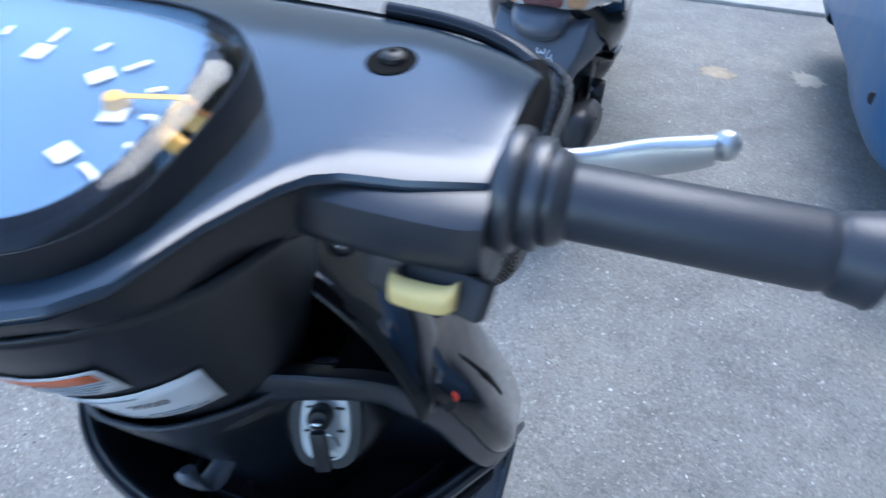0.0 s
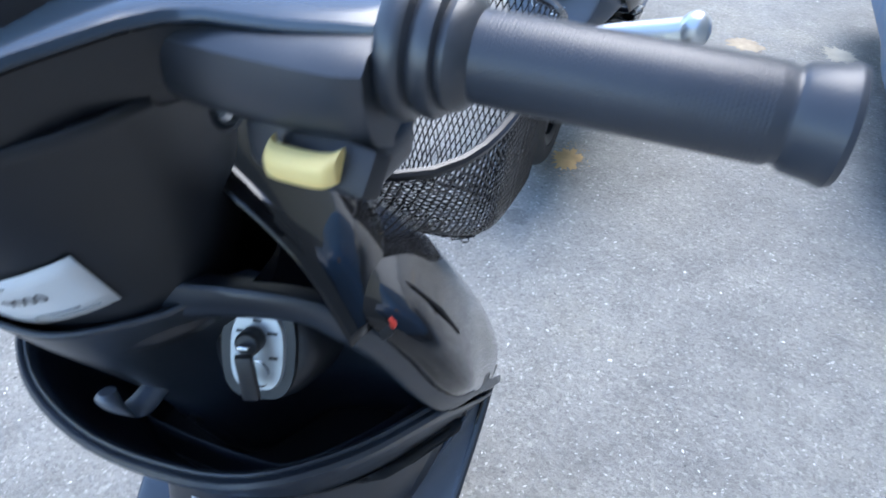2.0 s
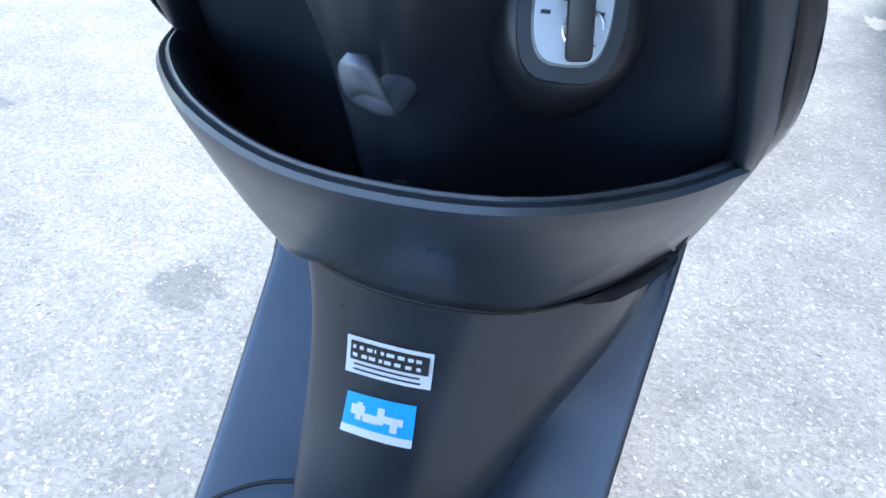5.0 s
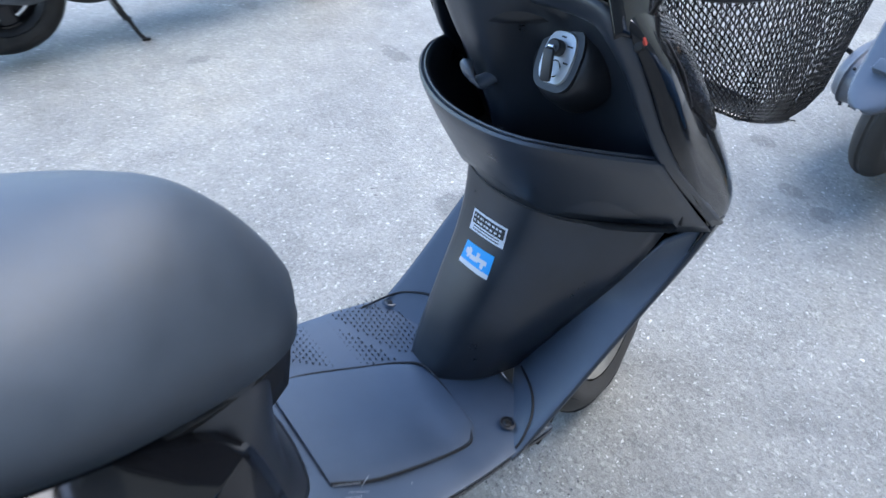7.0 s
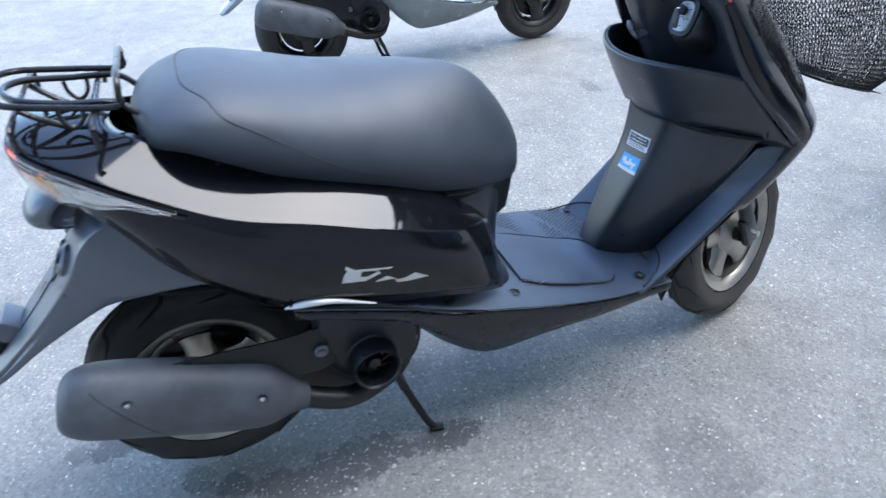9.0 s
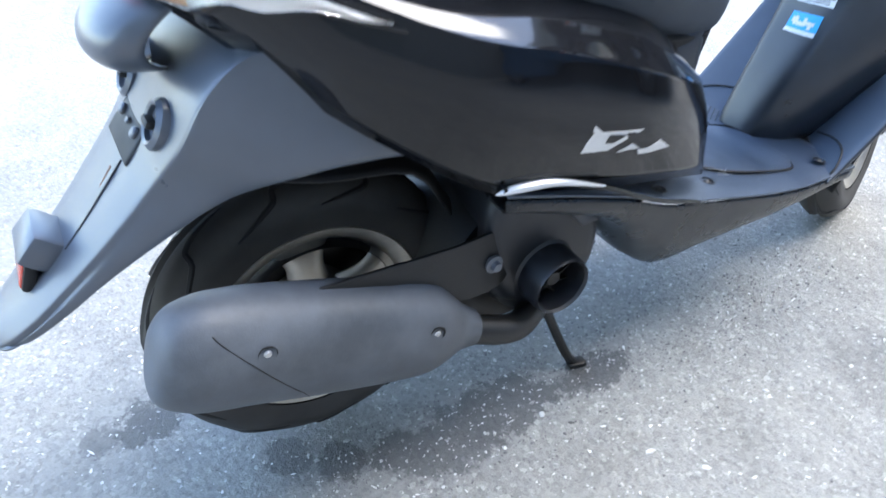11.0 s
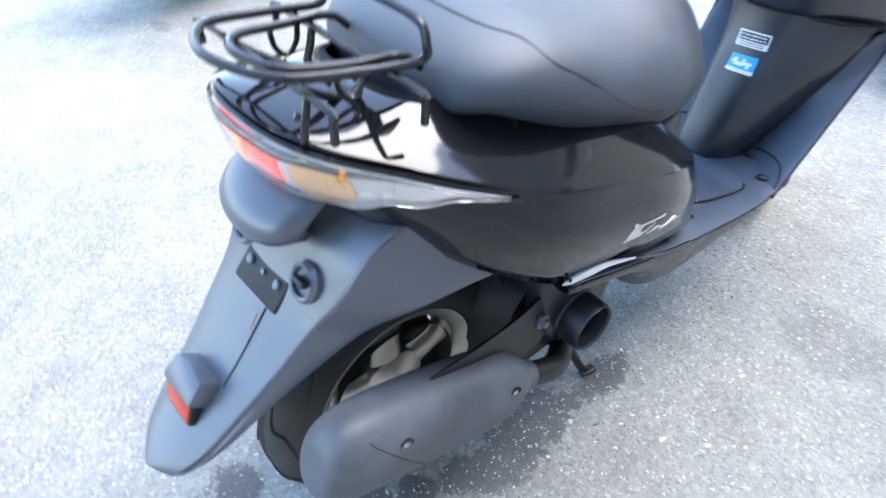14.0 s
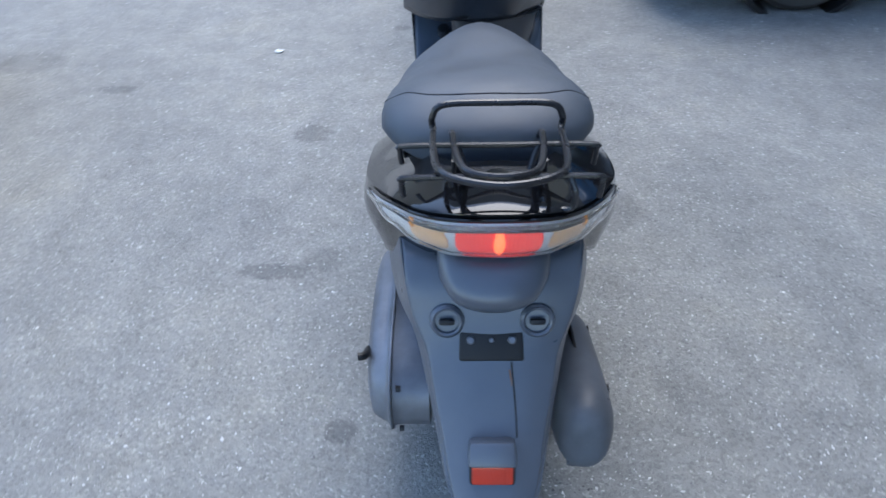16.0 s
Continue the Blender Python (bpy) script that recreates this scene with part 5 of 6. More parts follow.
def fork(parent, pal):
    # fork legs, small mudguard
    for s in (1, -1):
        leg = part("fork_leg", tube([(0.012 + s * 0.062, 1.090, 0.48), (0.012 + s * 0.062, 1.140, 0.34), (0.012 + s * 0.060, 1.172, 0.24)], 0.0155, 14, 2), pal["matte"], parent, "black telescopic fork leg")
        part("fork_end", box((0.012 + s * 0.058, 1.182, 0.215), (0.022, 0.045, 0.075), (20, 0, 0), 0.008), pal["matte"], leg)
    part("axle_nut", lathe([(0.0, 0.012), (0.008, 0.012), (0.009, 0.0)], along_x(0.078, 1.190, 0.203), 6), CHROME, parent)
    part("front_fender", surf([mirrored([(0, 1.190 + 0.232 * math.cos(a), 0.203 + 0.232 * math.sin(a)), (0.035, 1.190 + 0.226 * math.cos(a), 0.203 + 0.226 * math.sin(a)), (0.056, 1.190 + 0.190 * math.cos(a), 0.203 + 0.190 * math.sin(a))], 0.012) for a in np.linspace(1.35, 2.9, 8)], 3, 4), pal["fender_front"], parent, solid=0.003)


def written(text, height, lay, material, parent, label=""):
    """Lettering in the built-in font, laid point by point on a surface by lay(x, y)."""
    cu = bpy.data.curves.new("lettering", "FONT")
    cu.body, cu.size, cu.resolution_u = text, height * 1.4, 3
    tmp = bpy.data.objects.new("lettering", cu)
    scene.collection.objects.link(tmp)
    me = bpy.data.meshes.new_from_object(tmp.evaluated_get(bpy.context.evaluated_depsgraph_get()))
    bpy.data.objects.remove(tmp)
    bm = bmesh.new()
    bm.from_mesh(me)
    for v in bm.verts:
        v.co = Vector(lay(v.co.x, v.co.y))
    return part("lettering", bm, material, parent, label, smooth=False)


def handlebar(parent, pal, full=True):
    cx = 0.008
    def upper(x, yr, zr, yf, zf):
        """a nearly plane top between a crisp rear edge and a rounded front lip"""
        yf, zf = yf + 0.032, zf - 0.0155
        at = lambda t, h: (x, yr + (yf - yr) * t, zr + (zf - zr) * t + h)
        return spline([at(0, -0.001), at(0.04, 0.0035), at(0.3, 0.005), at(0.52, 0.006), at(0.72, 0.0055), at(0.88, 0.0005), at(1, -0.009)], 3)

    def lower(x, yr, zr, yf, zf, yb, zb):
        yf, zf = yf + 0.032, zf - 0.0155
        return spline([(x, yf, zf - 0.007), (x, yf - 0.002, zf - 0.022), (x, (yf + yb) / 2, zb), (x, yb, zb), (x, yr + 0.024, zb + 0.008), (x, yr + 0.008, zr - 0.010), (x, yr + 0.001, zr - 0.002)], 3)
    half = [(0.194, 0.938, 0.9675, 1.004, 0.9860, 0.955, 0.946), (0.188, 0.936, 0.9678, 1.012, 0.9866, 0.953, 0.942), (0.166, 0.929, 0.968, 1.028, 0.987, 0.950, 0.938), (0.134, 0.919, 0.969, 1.040, 0.988, 0.945, 0.934),
            (0.112, 0.884, 0.966, 1.045, 0.989, 0.935, 0.930), (0.088, 0.842, 0.961, 1.047, 0.990, 0.920, 0.930), (0.0, 0.815, 0.956, 1.048, 0.991, 0.920, 0.930)]
    whole = half + [(2 * cx - h[0], *h[1:]) for h in half[-2::-1]]

    def smooth_rows(secs):
        cols = [spline([r[k] for r in secs], 3) for k in range(len(secs[0]))]
        return [[c[k] for c in cols] for k in range(len(cols[0]))]
    top_rows = smooth_rows([upper(*h[:5]) for h in whole])
    low_rows = smooth_rows([lower(*h) for h in whole])
    lid = skin(top_rows)
    cover_tree = BVHTree.FromBMesh(lid)
    hb = part("handlebar_cover", lid, pal["cover"], parent, "smooth dark handlebar cover", auto=40, solid=0.0015, offset=0.0)
    under = skin(low_rows)
    for r, q in ((top_rows[0], low_rows[0]), (top_rows[-1], low_rows[-1])):
        under.faces.new([under.verts.new(tuple(v)) for v in list(r) + list(q)])
    part("lower_cover", under, pal["under"], hb)

    def on_cover(x, y, lift):
        """a frame lying on the cover at x, y"""
        p, px, py = (cover_tree.ray_cast(Vector((x + dx, y + dy, 1.2)), Vector((0, 0, -1)))[0] for dx, dy in ((0, 0), (0.003, 0), (0, 0.003)))
        nrm = (px - p).cross(py - p).normalized()
        return Matrix.Translation(p + nrm * lift) @ nrm.to_track_quat("Z", "Y").to_matrix().to_4x4()
    # a black tube paints the shaded gap beside the collar
    part("end_gap_shade", tube([(0.194, 0.934, 0.958), (0.195, 0.950, 0.964), (0.195, 0.986, 0.966), (0.193, 1.020, 0.965), (0.188, 1.042, 0.964)], 0.0075, 12, 6), RECESS_SHADE, hb)
    part("cover_band", tube([(0.197, 0.962, 0.961), (0.198, 1.008, 0.963), (0.190, 1.041, 0.966), (0.166, 1.061, 0.969), (0.134, 1.073, 0.970), (0.10, 1.078, 0.970)], 0.0045, 12, 8), pal["gloss"], hb)

    def draped(x, y, rings, n=28, stretch=1.0):
        """a round piece that follows the cover: rings of (radius, lift)"""
        bm, last = bmesh.new(), None
        for rad, lift in rings:
            ring = []
            for k in range(n):
                a = 2 * math.pi * k / n
                p = on_cover(x + rad * math.cos(a), y + rad * stretch * math.sin(a), lift).translation
                ring.append(bm.verts.new(p))
            if last:
                for k in range(n):
                    bm.faces.new((last[k], last[(k + 1) % n], ring[(k + 1) % n], ring[k]))
            last = ring
        bm.faces.new(last)
        return bm
    # the screw recess is a disc on the cover, its shade in the black
    part("screw_cup", draped(0.132, 1.004, [(0.0112, 0.0), (0.0108, 0.0012), (0.0094, 0.0014), (0.0088, 0.0010), (0.0060, 0.0010)], stretch=1.25), RECESS_SHADE, hb, "screw recess, its shade painted as a black disc")
    head = part("screw", draped(0.132, 1.0055, [(0.0062, 0.0012), (0.0058, 0.0030), (0.0044, 0.0042), (0.0022, 0.0048)]), ENGM, hb, "dull steel screw head")
    part("slot", draped(0.132, 1.0055, [(0.0022, 0.0048), (0.0020, 0.0052), (0.0008, 0.0052)], 4), RECESS_SHADE, head)
    # speedometer: dark face, printed marks, needle, domed glass
    sm = pose(cx, 0.912, 0.9815, 9.5, 0, 0)
    def plate(w, h, z, e=0.6, dome=0.0):
        bm = bmesh.new()
        rings = []
        for f in (1.0, 0.8, 0.55, 0.3):
            rings.append([bm.verts.new(sm @ Vector((w * f * math.copysign(abs(math.cos(a)) ** e, math.cos(a)), h * f * math.copysign(abs(math.sin(a)) ** e, math.sin(a)), z + dome * (1 - f * f)))) for a in np.linspace(0, 2 * math.pi, 40, endpoint=False)])
        for a, b in zip(rings, rings[1:]):
            for k in range(40):
                j = (k + 1) % 40
                bm.faces.new((a[k], a[j], b[j], b[k]))
        bm.faces.new(rings[-1])
        return bm
    sp = part("speedometer", plate(0.090, 0.070, 0.000), pal["face"], hb, "round speedometer with white marks and an orange needle")
    def rim_at(f, z):
        return [sm @ Vector((0.092 * f * math.copysign(abs(math.cos(a)) ** 0.6, math.cos(a)), 0.073 * f * math.copysign(abs(math.sin(a)) ** 0.6, math.sin(a)), z)) for a in np.linspace(0, 2 * math.pi, 60, endpoint=False)]
    part("bezel", skin([rim_at(1.02, -0.030), rim_at(1.014, -0.004), rim_at(1.010, 0.002), rim_at(1.002, 0.0055), rim_at(0.992, 0.005), rim_at(0.987, -0.001)], True), pal["under"], sp, "dark bezel round the dial")
    def mark(name, x, y, w, h, rot, mat, z=0.0012):
        part(name, box((0, 0, 0), (w, h, 0.0006), m=sm @ pose(x, y, z, 0, 0, rot)), mat, sp)
    for k in range(13):
        a = radians(205 - k * 19.2)
        long_ = k % 2 == 0
        mark("dial_tick", 0.072 * math.cos(a), 0.046 * math.sin(a) - 0.004, 0.010 if long_ else 0.006, 0.0024, math.degrees(a), WHITE)
        if long_:
            mark("dial_mark", 0.056 * math.cos(a), 0.034 * math.sin(a) - 0.004, 0.008, 0.0095, math.degrees(a) - 90, WHITE)
    mark("red_arc", 0.0800, 0.0185, 0.010, 0.0045, 16, REDP)
    mark("needle", 0.064, 0.0125, 0.028, 0.0026, 14, pal["needle"], 0.0045)
    part("needle_cap", lathe([(0.0, 0.005), (0.0035, 0.0045), (0.005, 0.0)], sm @ pose(0.052, 0.009, 0.001), 18), pal["needle"], sp)
    g = part("glass", plate(0.0905, 0.0715, 0.005, dome=0.002), GLASS, sp, "clear domed instrument glass", solid=0.0015)
    g.visible_shadow = False
    # grips, bar ends, levers
    for s in ((1, -1) if full else (1,)):
        def q(x, y, z):
            return (cx + s * (x - cx), y, z)
        ax = pose(*q(0.200, 0.951, 0.9610), 0, 90 * s, 0)
        part("throttle_collar", lathe([(0.0, -0.004), (0.0222, -0.004), (0.0238, -0.001), (0.0238, 0.002), (0.0225, 0.004), (0.0198, 0.005), (0.0208, 0.007), (0.0214, 0.0095), (0.0206, 0.012), (0.0178, 0.0130), (0.0184, 0.0155), (0.0170, 0.0190), (0.0142, 0.0215), (0.0, 0.022)], ax, 36), pal["matte"], hb)
        gp = part("grip", lathe([(0.0, 0.018), (0.0134, 0.018), (0.0140, 0.022), (0.0140, 0.104), (0.0132, 0.1055), (0.0132, 0.1072), (0.0146, 0.109), (0.0157, 0.1165), (0.0166, 0.1195), (0.0158, 0.1215), (0.0, 0.1215)], ax, 40), GRIPM, hb, "black rubber grip with fine knurling")
        if s > 0 and full:
            bm = bmesh.new()
            for i in range(62):
                for k in range(60):
                    a = 2 * math.pi * (k + (0.5 if i % 2 else 0)) / 60
                    h = 0.025 + i * 0.00126
                    vs = []
                    for da, dh, dr in ((-0.045, 0, 0), (0, -0.0006, 0), (0.045, 0, 0), (0, 0.0006, 0), (0, 0, 0.00007)):
                        r = 0.0140 + dr
                        vs.append(bm.verts.new(ax @ Vector((r * math.cos(a + da), r * math.sin(a + da), h + dh))))
                    for f in ((0, 1, 4), (1, 2, 4), (2, 3, 4), (3, 0, 4)):
                        bm.faces.new([vs[j] for j in f])
            tagged(part("knurling", bm, GRIPM, gp, smooth=False), kind="stuff")
        rows = []
        for x, y, z, hw, hh in ((0.170, 1.020, 0.920, 0.006, 0.009), (0.195, 1.038, 0.916, 0.006, 0.010), (0.220, 1.048, 0.919, 0.005, 0.009), (0.245, 1.052, 0.925, 0.0048, 0.0105), (0.265, 1.051, 0.932, 0.0050, 0.0095), (0.276, 1.050, 0.937, 0.0052, 0.0080)):
            rows.append([q(x, y + hw * cu, z + hh * cv) for cu, cv in ((1, 0), (0.7, 0.8), (0, 1), (-0.7, 0.8), (-1, 0), (-0.7, -0.8), (0, -1), (0.7, -0.8))])
        lv = part("brake_lever", surf(rows, 4, 2, closed=True, caps=True), LEVERM, hb, "polished alloy brake lever")
        part("ball_end", lathe([(0.0066 * math.sin(k * math.pi / 12), -0.0078 * math.cos(k * math.pi / 12)) for k in range(13)], pose(*q(0.279, 1.050, 0.940)), 24), LEVERM, lv, auto=0)
    # switch block under the right side with the start button
    part("switch_block", surf([[(x, 0.930 - r * 0.5, 0.966), (x, 0.930 - r, 0.950), (x, 0.934 - r * 0.7, 0.936), (x, 0.950, 0.926), (x, 0.972, 0.935), (x, 0.970, 0.966)] for x, r in ((0.112, 0.0), (0.122, 0.006), (0.150, 0.010), (0.185, 0.010), (0.196, 0.006))], 3, 3, closed=True, caps=True), pal["matte"], hb)
    part("switch_foot", box((0.172, 0.945, 0.925), (0.048, 0.036, 0.022), (0, 0, -6), 0.005), pal["matte"], hb)
    part("button_housing", box((0.184, 0.926, 0.930), (0.034, 0.010, 0.016), (-32, 0, -14), 0.002), INK, hb)
    part("start_button", surf([[(x, y0 - 0.006 * c, z0 + 0.0050 * d) for c, d in ((0, 1), (1, 0.8), (1.2, 0), (1, -0.9), (0, -1))] for x, y0, z0 in ((0.1625, 0.926, 0.929), (0.165, 0.922, 0.929), (0.176, 0.920, 0.930), (0.186, 0.919, 0.932), (0.1895, 0.922, 0.933))], 3, 3, closed=True, caps=True), YELLOW, hb, "pale yellow start button")
    cup = part("screw_cup", lathe([(0.008, 0.0), (0.007, 0.001), (0.0055, -0.001), (0.0, -0.001)], pose(0.135, 0.938, 0.930, 60, 0, -8), 18), INK, hb)
    part("screw", lathe([(0.0, 0.002), (0.0025, 0.002), (0.004, 0.0)], pose(0.135, 0.937, 0.930, 60, 0, -8), 12), CHROME, cup)
    # brake cables
    part("cable", tube([(0.150, 0.965, 0.935), (0.110, 0.985, 0.915), (0.070, 1.0, 0.880), (0.05, 1.01, 0.84)], 0.0035, 8, 5), RUBBER, hb)
    part("cable", tube([(0.150, 0.985, 0.935), (0.110, 1.00, 0.915), (0.070, 1.012, 0.880), (0.05, 1.02, 0.84)], 0.003, 8, 5), RUBBER, hb)
    # steering column cover carrying the labels
    def column(phi, z, out=0.0):
        k = (z - 0.80) / 0.08
        r = 0.062 + 0.022 * max(0, k) + out
        return (0.020 + r * math.cos(phi), 0.972 - 0.022 * k + r * math.sin(phi), z)
    cc = part("column_cover", surf([[column(a, z) for a in np.linspace(0, 2 * math.pi, 20, endpoint=False)] for z in (0.775, 0.80, 0.83, 0.86, 0.89, 0.915, 0.94)], 4, 2, closed=True), pal["under"], hb, solid=0.003)
    if full:
        def film(name, p0, p1, z0, z1, mat, out, par, label=""):
            rows = [[column(radians(p), z0 + (z1 - z0) * v + (p + 45) * 0.00048, out) for p in np.linspace(p0, p1, 16)] for v in np.linspace(0, 1, 5)]
            return part(name, skin(rows), mat, par, label, solid=0.0004)
        warn = film("warning_label", -140, -58, 0.886, 0.914, WHITE, 0.0012, cc, "white warning label with an orange band")
        film("orange_band", -139, -60, 0.9035, 0.9115, ORANGE, 0.0020, warn)
        for k, z in enumerate((0.8995, 0.8962, 0.8930, 0.8898)):
            for p0, p1 in ((-134, -112 + k * 3), (-108 + k * 3, -84), (-80, -60 - k * 2)):
                film("print_line", p0, p1, z, z + 0.0010, GREYINK, 0.0018, warn)
        card = film("price_label", -138, -40, 0.832, 0.877, WHITE, 0.0012, cc, "white label with printed lines and handwritten figures")
        for z, spans in ((0.8705, ((-128, -112), (-109, -96), (-88, -62))), (0.8400, ((-126, -104), (-98, -84), (-70, -52))), (0.8362, ((-130, -122), (-116, -100), (-97, -72), (-66, -46)))):
            for p0, p1 in spans:
                film("print_line", p0, p1, z, z + 0.0012, GREYINK, 0.0018, card)
        for text, p0, z, h in (("996", -101, 0.8580, 0.0075), ("1000", -98, 0.8475, 0.0065), ("-", -80, 0.8510, 0.006), ("9000", -71, 0.8535, 0.0075)):
            written(text, h, lambda x, y, p0=p0, z=z: column(radians(p0 + math.degrees(x / 0.078)), z + y + (p0 + math.degrees(x / 0.078) + 45) * 0.00048, 0.0020), INK, card, "handwritten figures")


def basket(parent, pal):
    """Wire mesh basket on the nose, with its carrier."""
    def corner(a, h):
        c, s = math.cos(a), math.sin(a)
        hw, y0, y1 = 0.153 - 0.020 * h, 1.095 + 0.16 * h, 1.500 - 0.050 * h
        k = 1 - 0.19 * max(0.0, (h - 0.7) / 0.3) ** 2
        x = 0.012 + k * hw * math.copysign(abs(c) ** 0.5, c)
        y = (y0 + y1) / 2 + k * (y1 - y0) / 2 * math.copysign(abs(s) ** 0.5, s)
        f = (y - y0) / (y1 - y0)
        return np.array((x, y, 0.775 - 0.012 * f * (1 - h) - (0.188 + 0.066 * f) * h))
    ring = [corner(a, 0.0) for a in np.linspace(0, 2 * math.pi, 1441)]
    run = np.concatenate(([0.0], np.cumsum([np.linalg.norm(q - p) for p, q in zip(ring, ring[1:])])))

    def rim_pt(u, h):
        """u evenly round the rim, h 0 top to 1 bottom: rounded rectangle tapering to the bottom."""
        return corner(float(np.interp((u % 1.0) * run[-1], run, np.linspace(0, 2 * math.pi, 1441))), h)
    b = part("front_basket", tube([rim_pt(u, 0) for u in np.linspace(0, 1, 48, endpoint=False)], 0.0045, 8, 1, closed=True), pal["wire"], parent, "black wire mesh front basket")
    part("bottom_ring", tube([rim_pt(u, 1) for u in np.linspace(0, 1, 48, endpoint=False)], 0.003, 6, 1, closed=True), pal["wire"], b)
    bm = bmesh.new()
    n = 150
    for d in (1, -1):
        for i in range(n):
            u0 = i / n
            pts = []
            for k in range(9):
                h = k / 8
                pts.append(rim_pt((u0 + d * h * 0.075) % 1.0, h))
            tube(pts, 0.0009, 4, 1, bm=bm, smooth=False)
    tagged(part("side_mesh", bm, pal["wire"], b, "diamond wire mesh"), kind="stuff")
    bm = bmesh.new()
    for d in (1, -1):
        for i in range(-30, 60):
            pts = []
            for k in range(29):
                y = 1.272 + k * 0.0057
                x = -0.14 + i * 0.0115 + d * (y - 1.272) * 0.75
                if abs(x - 0.012) < 0.108 - 0.06 * max(0, abs(y - 1.352) - 0.06):
                    pts.append((x, y, 0.587 - 0.066 * (y - 1.255) / 0.195))
            if len(pts) > 1:
                tube([pts[0], pts[-1]], 0.0010, 4, 1, bm=bm, smooth=False)
    tagged(part("bottom_mesh", bm, pal["wire"], b, "diamond wire mesh"), kind="stuff")
    for s in (1, -1):
        x = 0.012 + s * 0.060
        part("carrier_bar", tube([(x, 1.085, 0.725), (x, 1.12, 0.700), (x, 1.17, 0.655), (x, 1.215, 0.612)], 0.006, 8, 3), pal["wire"], b)
        part("carrier_strut", tube([(x * 1.1, 1.02, 0.765), (x * 1.1, 1.055, 0.745), (x * 1.05, 1.10, 0.715), (x, 1.15, 0.685)], 0.005, 8, 3), pal["wire"], b)
    for y, z in ((1.09, 0.745), (1.13, 0.70), (1.17, 0.645)):
        part("carrier_cross", tube([(-0.06, y, z), (0.084, y, z)], 0.005, 8, 1, smooth=False), pal["wire"], b)


def scooter(at, pal, label, group="", with_basket=False, with_rack=False, full=True):
    s = thing("motor_scooter", at, label, "motor scooter", group)
    base = PLACE[0].copy()
    PLACE[0] = base @ Matrix.Translation((0.004, 0.014, 0))
    wheel(s, "rear_wheel", REAR, 0.205, 0.086, TYREM, pal["rim"], pal["spokes"], pal["lit"])
    seat(s, pal)
    body(s, pal)
    under_seat(s, pal)
    tail(s, pal)
    rear_fender(s, pal)
    drive(s, pal)
    if with_rack:
        rack(s, pal)
    PLACE[0] = base @ Matrix.Translation((0.003, 0.008, 0.001))
    floor(s, pal)
    PLACE[0] = base @ Matrix.Translation((0.002, 0.003, 0))
    leg_shield(s, pal)
    front_cowl(s, pal)
    # the fork is turned a little to the left
    straight, pivot = PLACE[0], Vector((0.012, 1.165, 0.203))
    PLACE[0] = straight @ Matrix.Translation(pivot + Vector((-0.014, 0.052, 0))) @ Matrix.Rotation(radians(pal["steer"]), 4, Vector((0, -0.45, 0.89))) @ Matrix.Translation(-pivot)
    wheel(s, "front_wheel", FRONT, 0.203, 0.080, TYREM, pal["rim"], pal["spokes"], pal["lit"], 1.35)
    fork(s, pal)
    PLACE[0] = straight
    if with_basket:
        basket(s, pal)
    PLACE[0] = base @ Matrix.Translation((0.001, -0.009, -0.004))
    handlebar(s, pal, full)
    PLACE[0] = base
    return s


SEAM = surface("seam_thread", (0.022, 0.026, 0.032), 0.7, bump=0)
SILVER = surface("silver_foil", (0.70, 0.71, 0.72), 0.3, metal=0.6, bump=0, vary=0.08)
GREYINK = surface("grey_print", (0.30, 0.32, 0.34), 0.5, bump=0, vary=0.1)
FACE = surface("dial_face", (0.05, 0.13, 0.24), 0.4, bump=0, vary=0.1)
LAMPBACK = surface("lamp_reflector", (0.60, 0.60, 0.60), 0.3, metal=0.3, bump=0, vary=0.1)
NEEDLE = surface("needle_yellow", (0.75, 0.45, 0.10), 0.4, bump=0, vary=0.05)
BASE = dict(seat=SEATM, seam=SEAM, body=GLOSS, body_label="glossy black bodywork", matte=MATTE, inner=SHIELDM, shield=SHIELDM, floor=FLOORP, fender=FENDER, fender_front=GLOSS, cover=COVERM, gloss=GLOSS, belly=BELLYM, under=UNDERM, wire=WIRE,
            muffler=MUFFM, case=ALU, rim=RIMM, spokes=5, mark=True, lit=True, stickers=True, steer=22, reflector=True, red=REDL, clear=CLEARL, chrome_edge=GLOSS, lampback=LAMPBACK, face=FACE, needle=NEEDLE)
main_scooter = scooter((0.0, 0.6, 0.0), BASE, "black motor scooter with rear rack and wire basket, on its stand", with_basket=True, with_rack=True)

DARKRIM = surface("black_wheel_paint", (0.02, 0.02, 0.022), 0.4, grain=300, bump=0.1)
DARKMUFF = surface("sooty_muffler", (0.018, 0.018, 0.020), 0.45, grain=300, bump=0.2)
UNLIT = lens("unlit_red_lens", (0.55, 0.02, 0.02))
# a silver grey scooter across the yard, standing parallel
PLACE[0] = pose(-2.05, 0.570, 0, 0, 0, 0)
GREY = dict(BASE, steer=0, body=GREYP, body_label="silver grey bodywork", floor=GREYP, belly=GREYP, fender=GREYP, fender_front=GREYP, mark=False, lit=False, stickers=False, rim=DARKRIM, spokes=3, red=UNLIT)
scooter((-2.05, 1.170, 0), GREY, "silver grey motor scooter with black wheels on its stand", "other parked scooters", full=False)
# a dark one straight ahead, its tail towards this one
PLACE[0] = pose(-0.022, 2.24, 0, 0, 0, 0) @ Matrix.Scale(0.86, 4)
DARK = dict(BASE, steer=0, mark=False, rim=DARKRIM, red=UNLIT, lit=False, stickers=False, reflector=False, muffler=DARKMUFF, body_label="dark bodywork")
dark_scooter = scooter((-0.022, 2.80, 0), DARK, "dark grey motor scooter with white chalk marks on its mudguard", "other parked scooters", full=False)


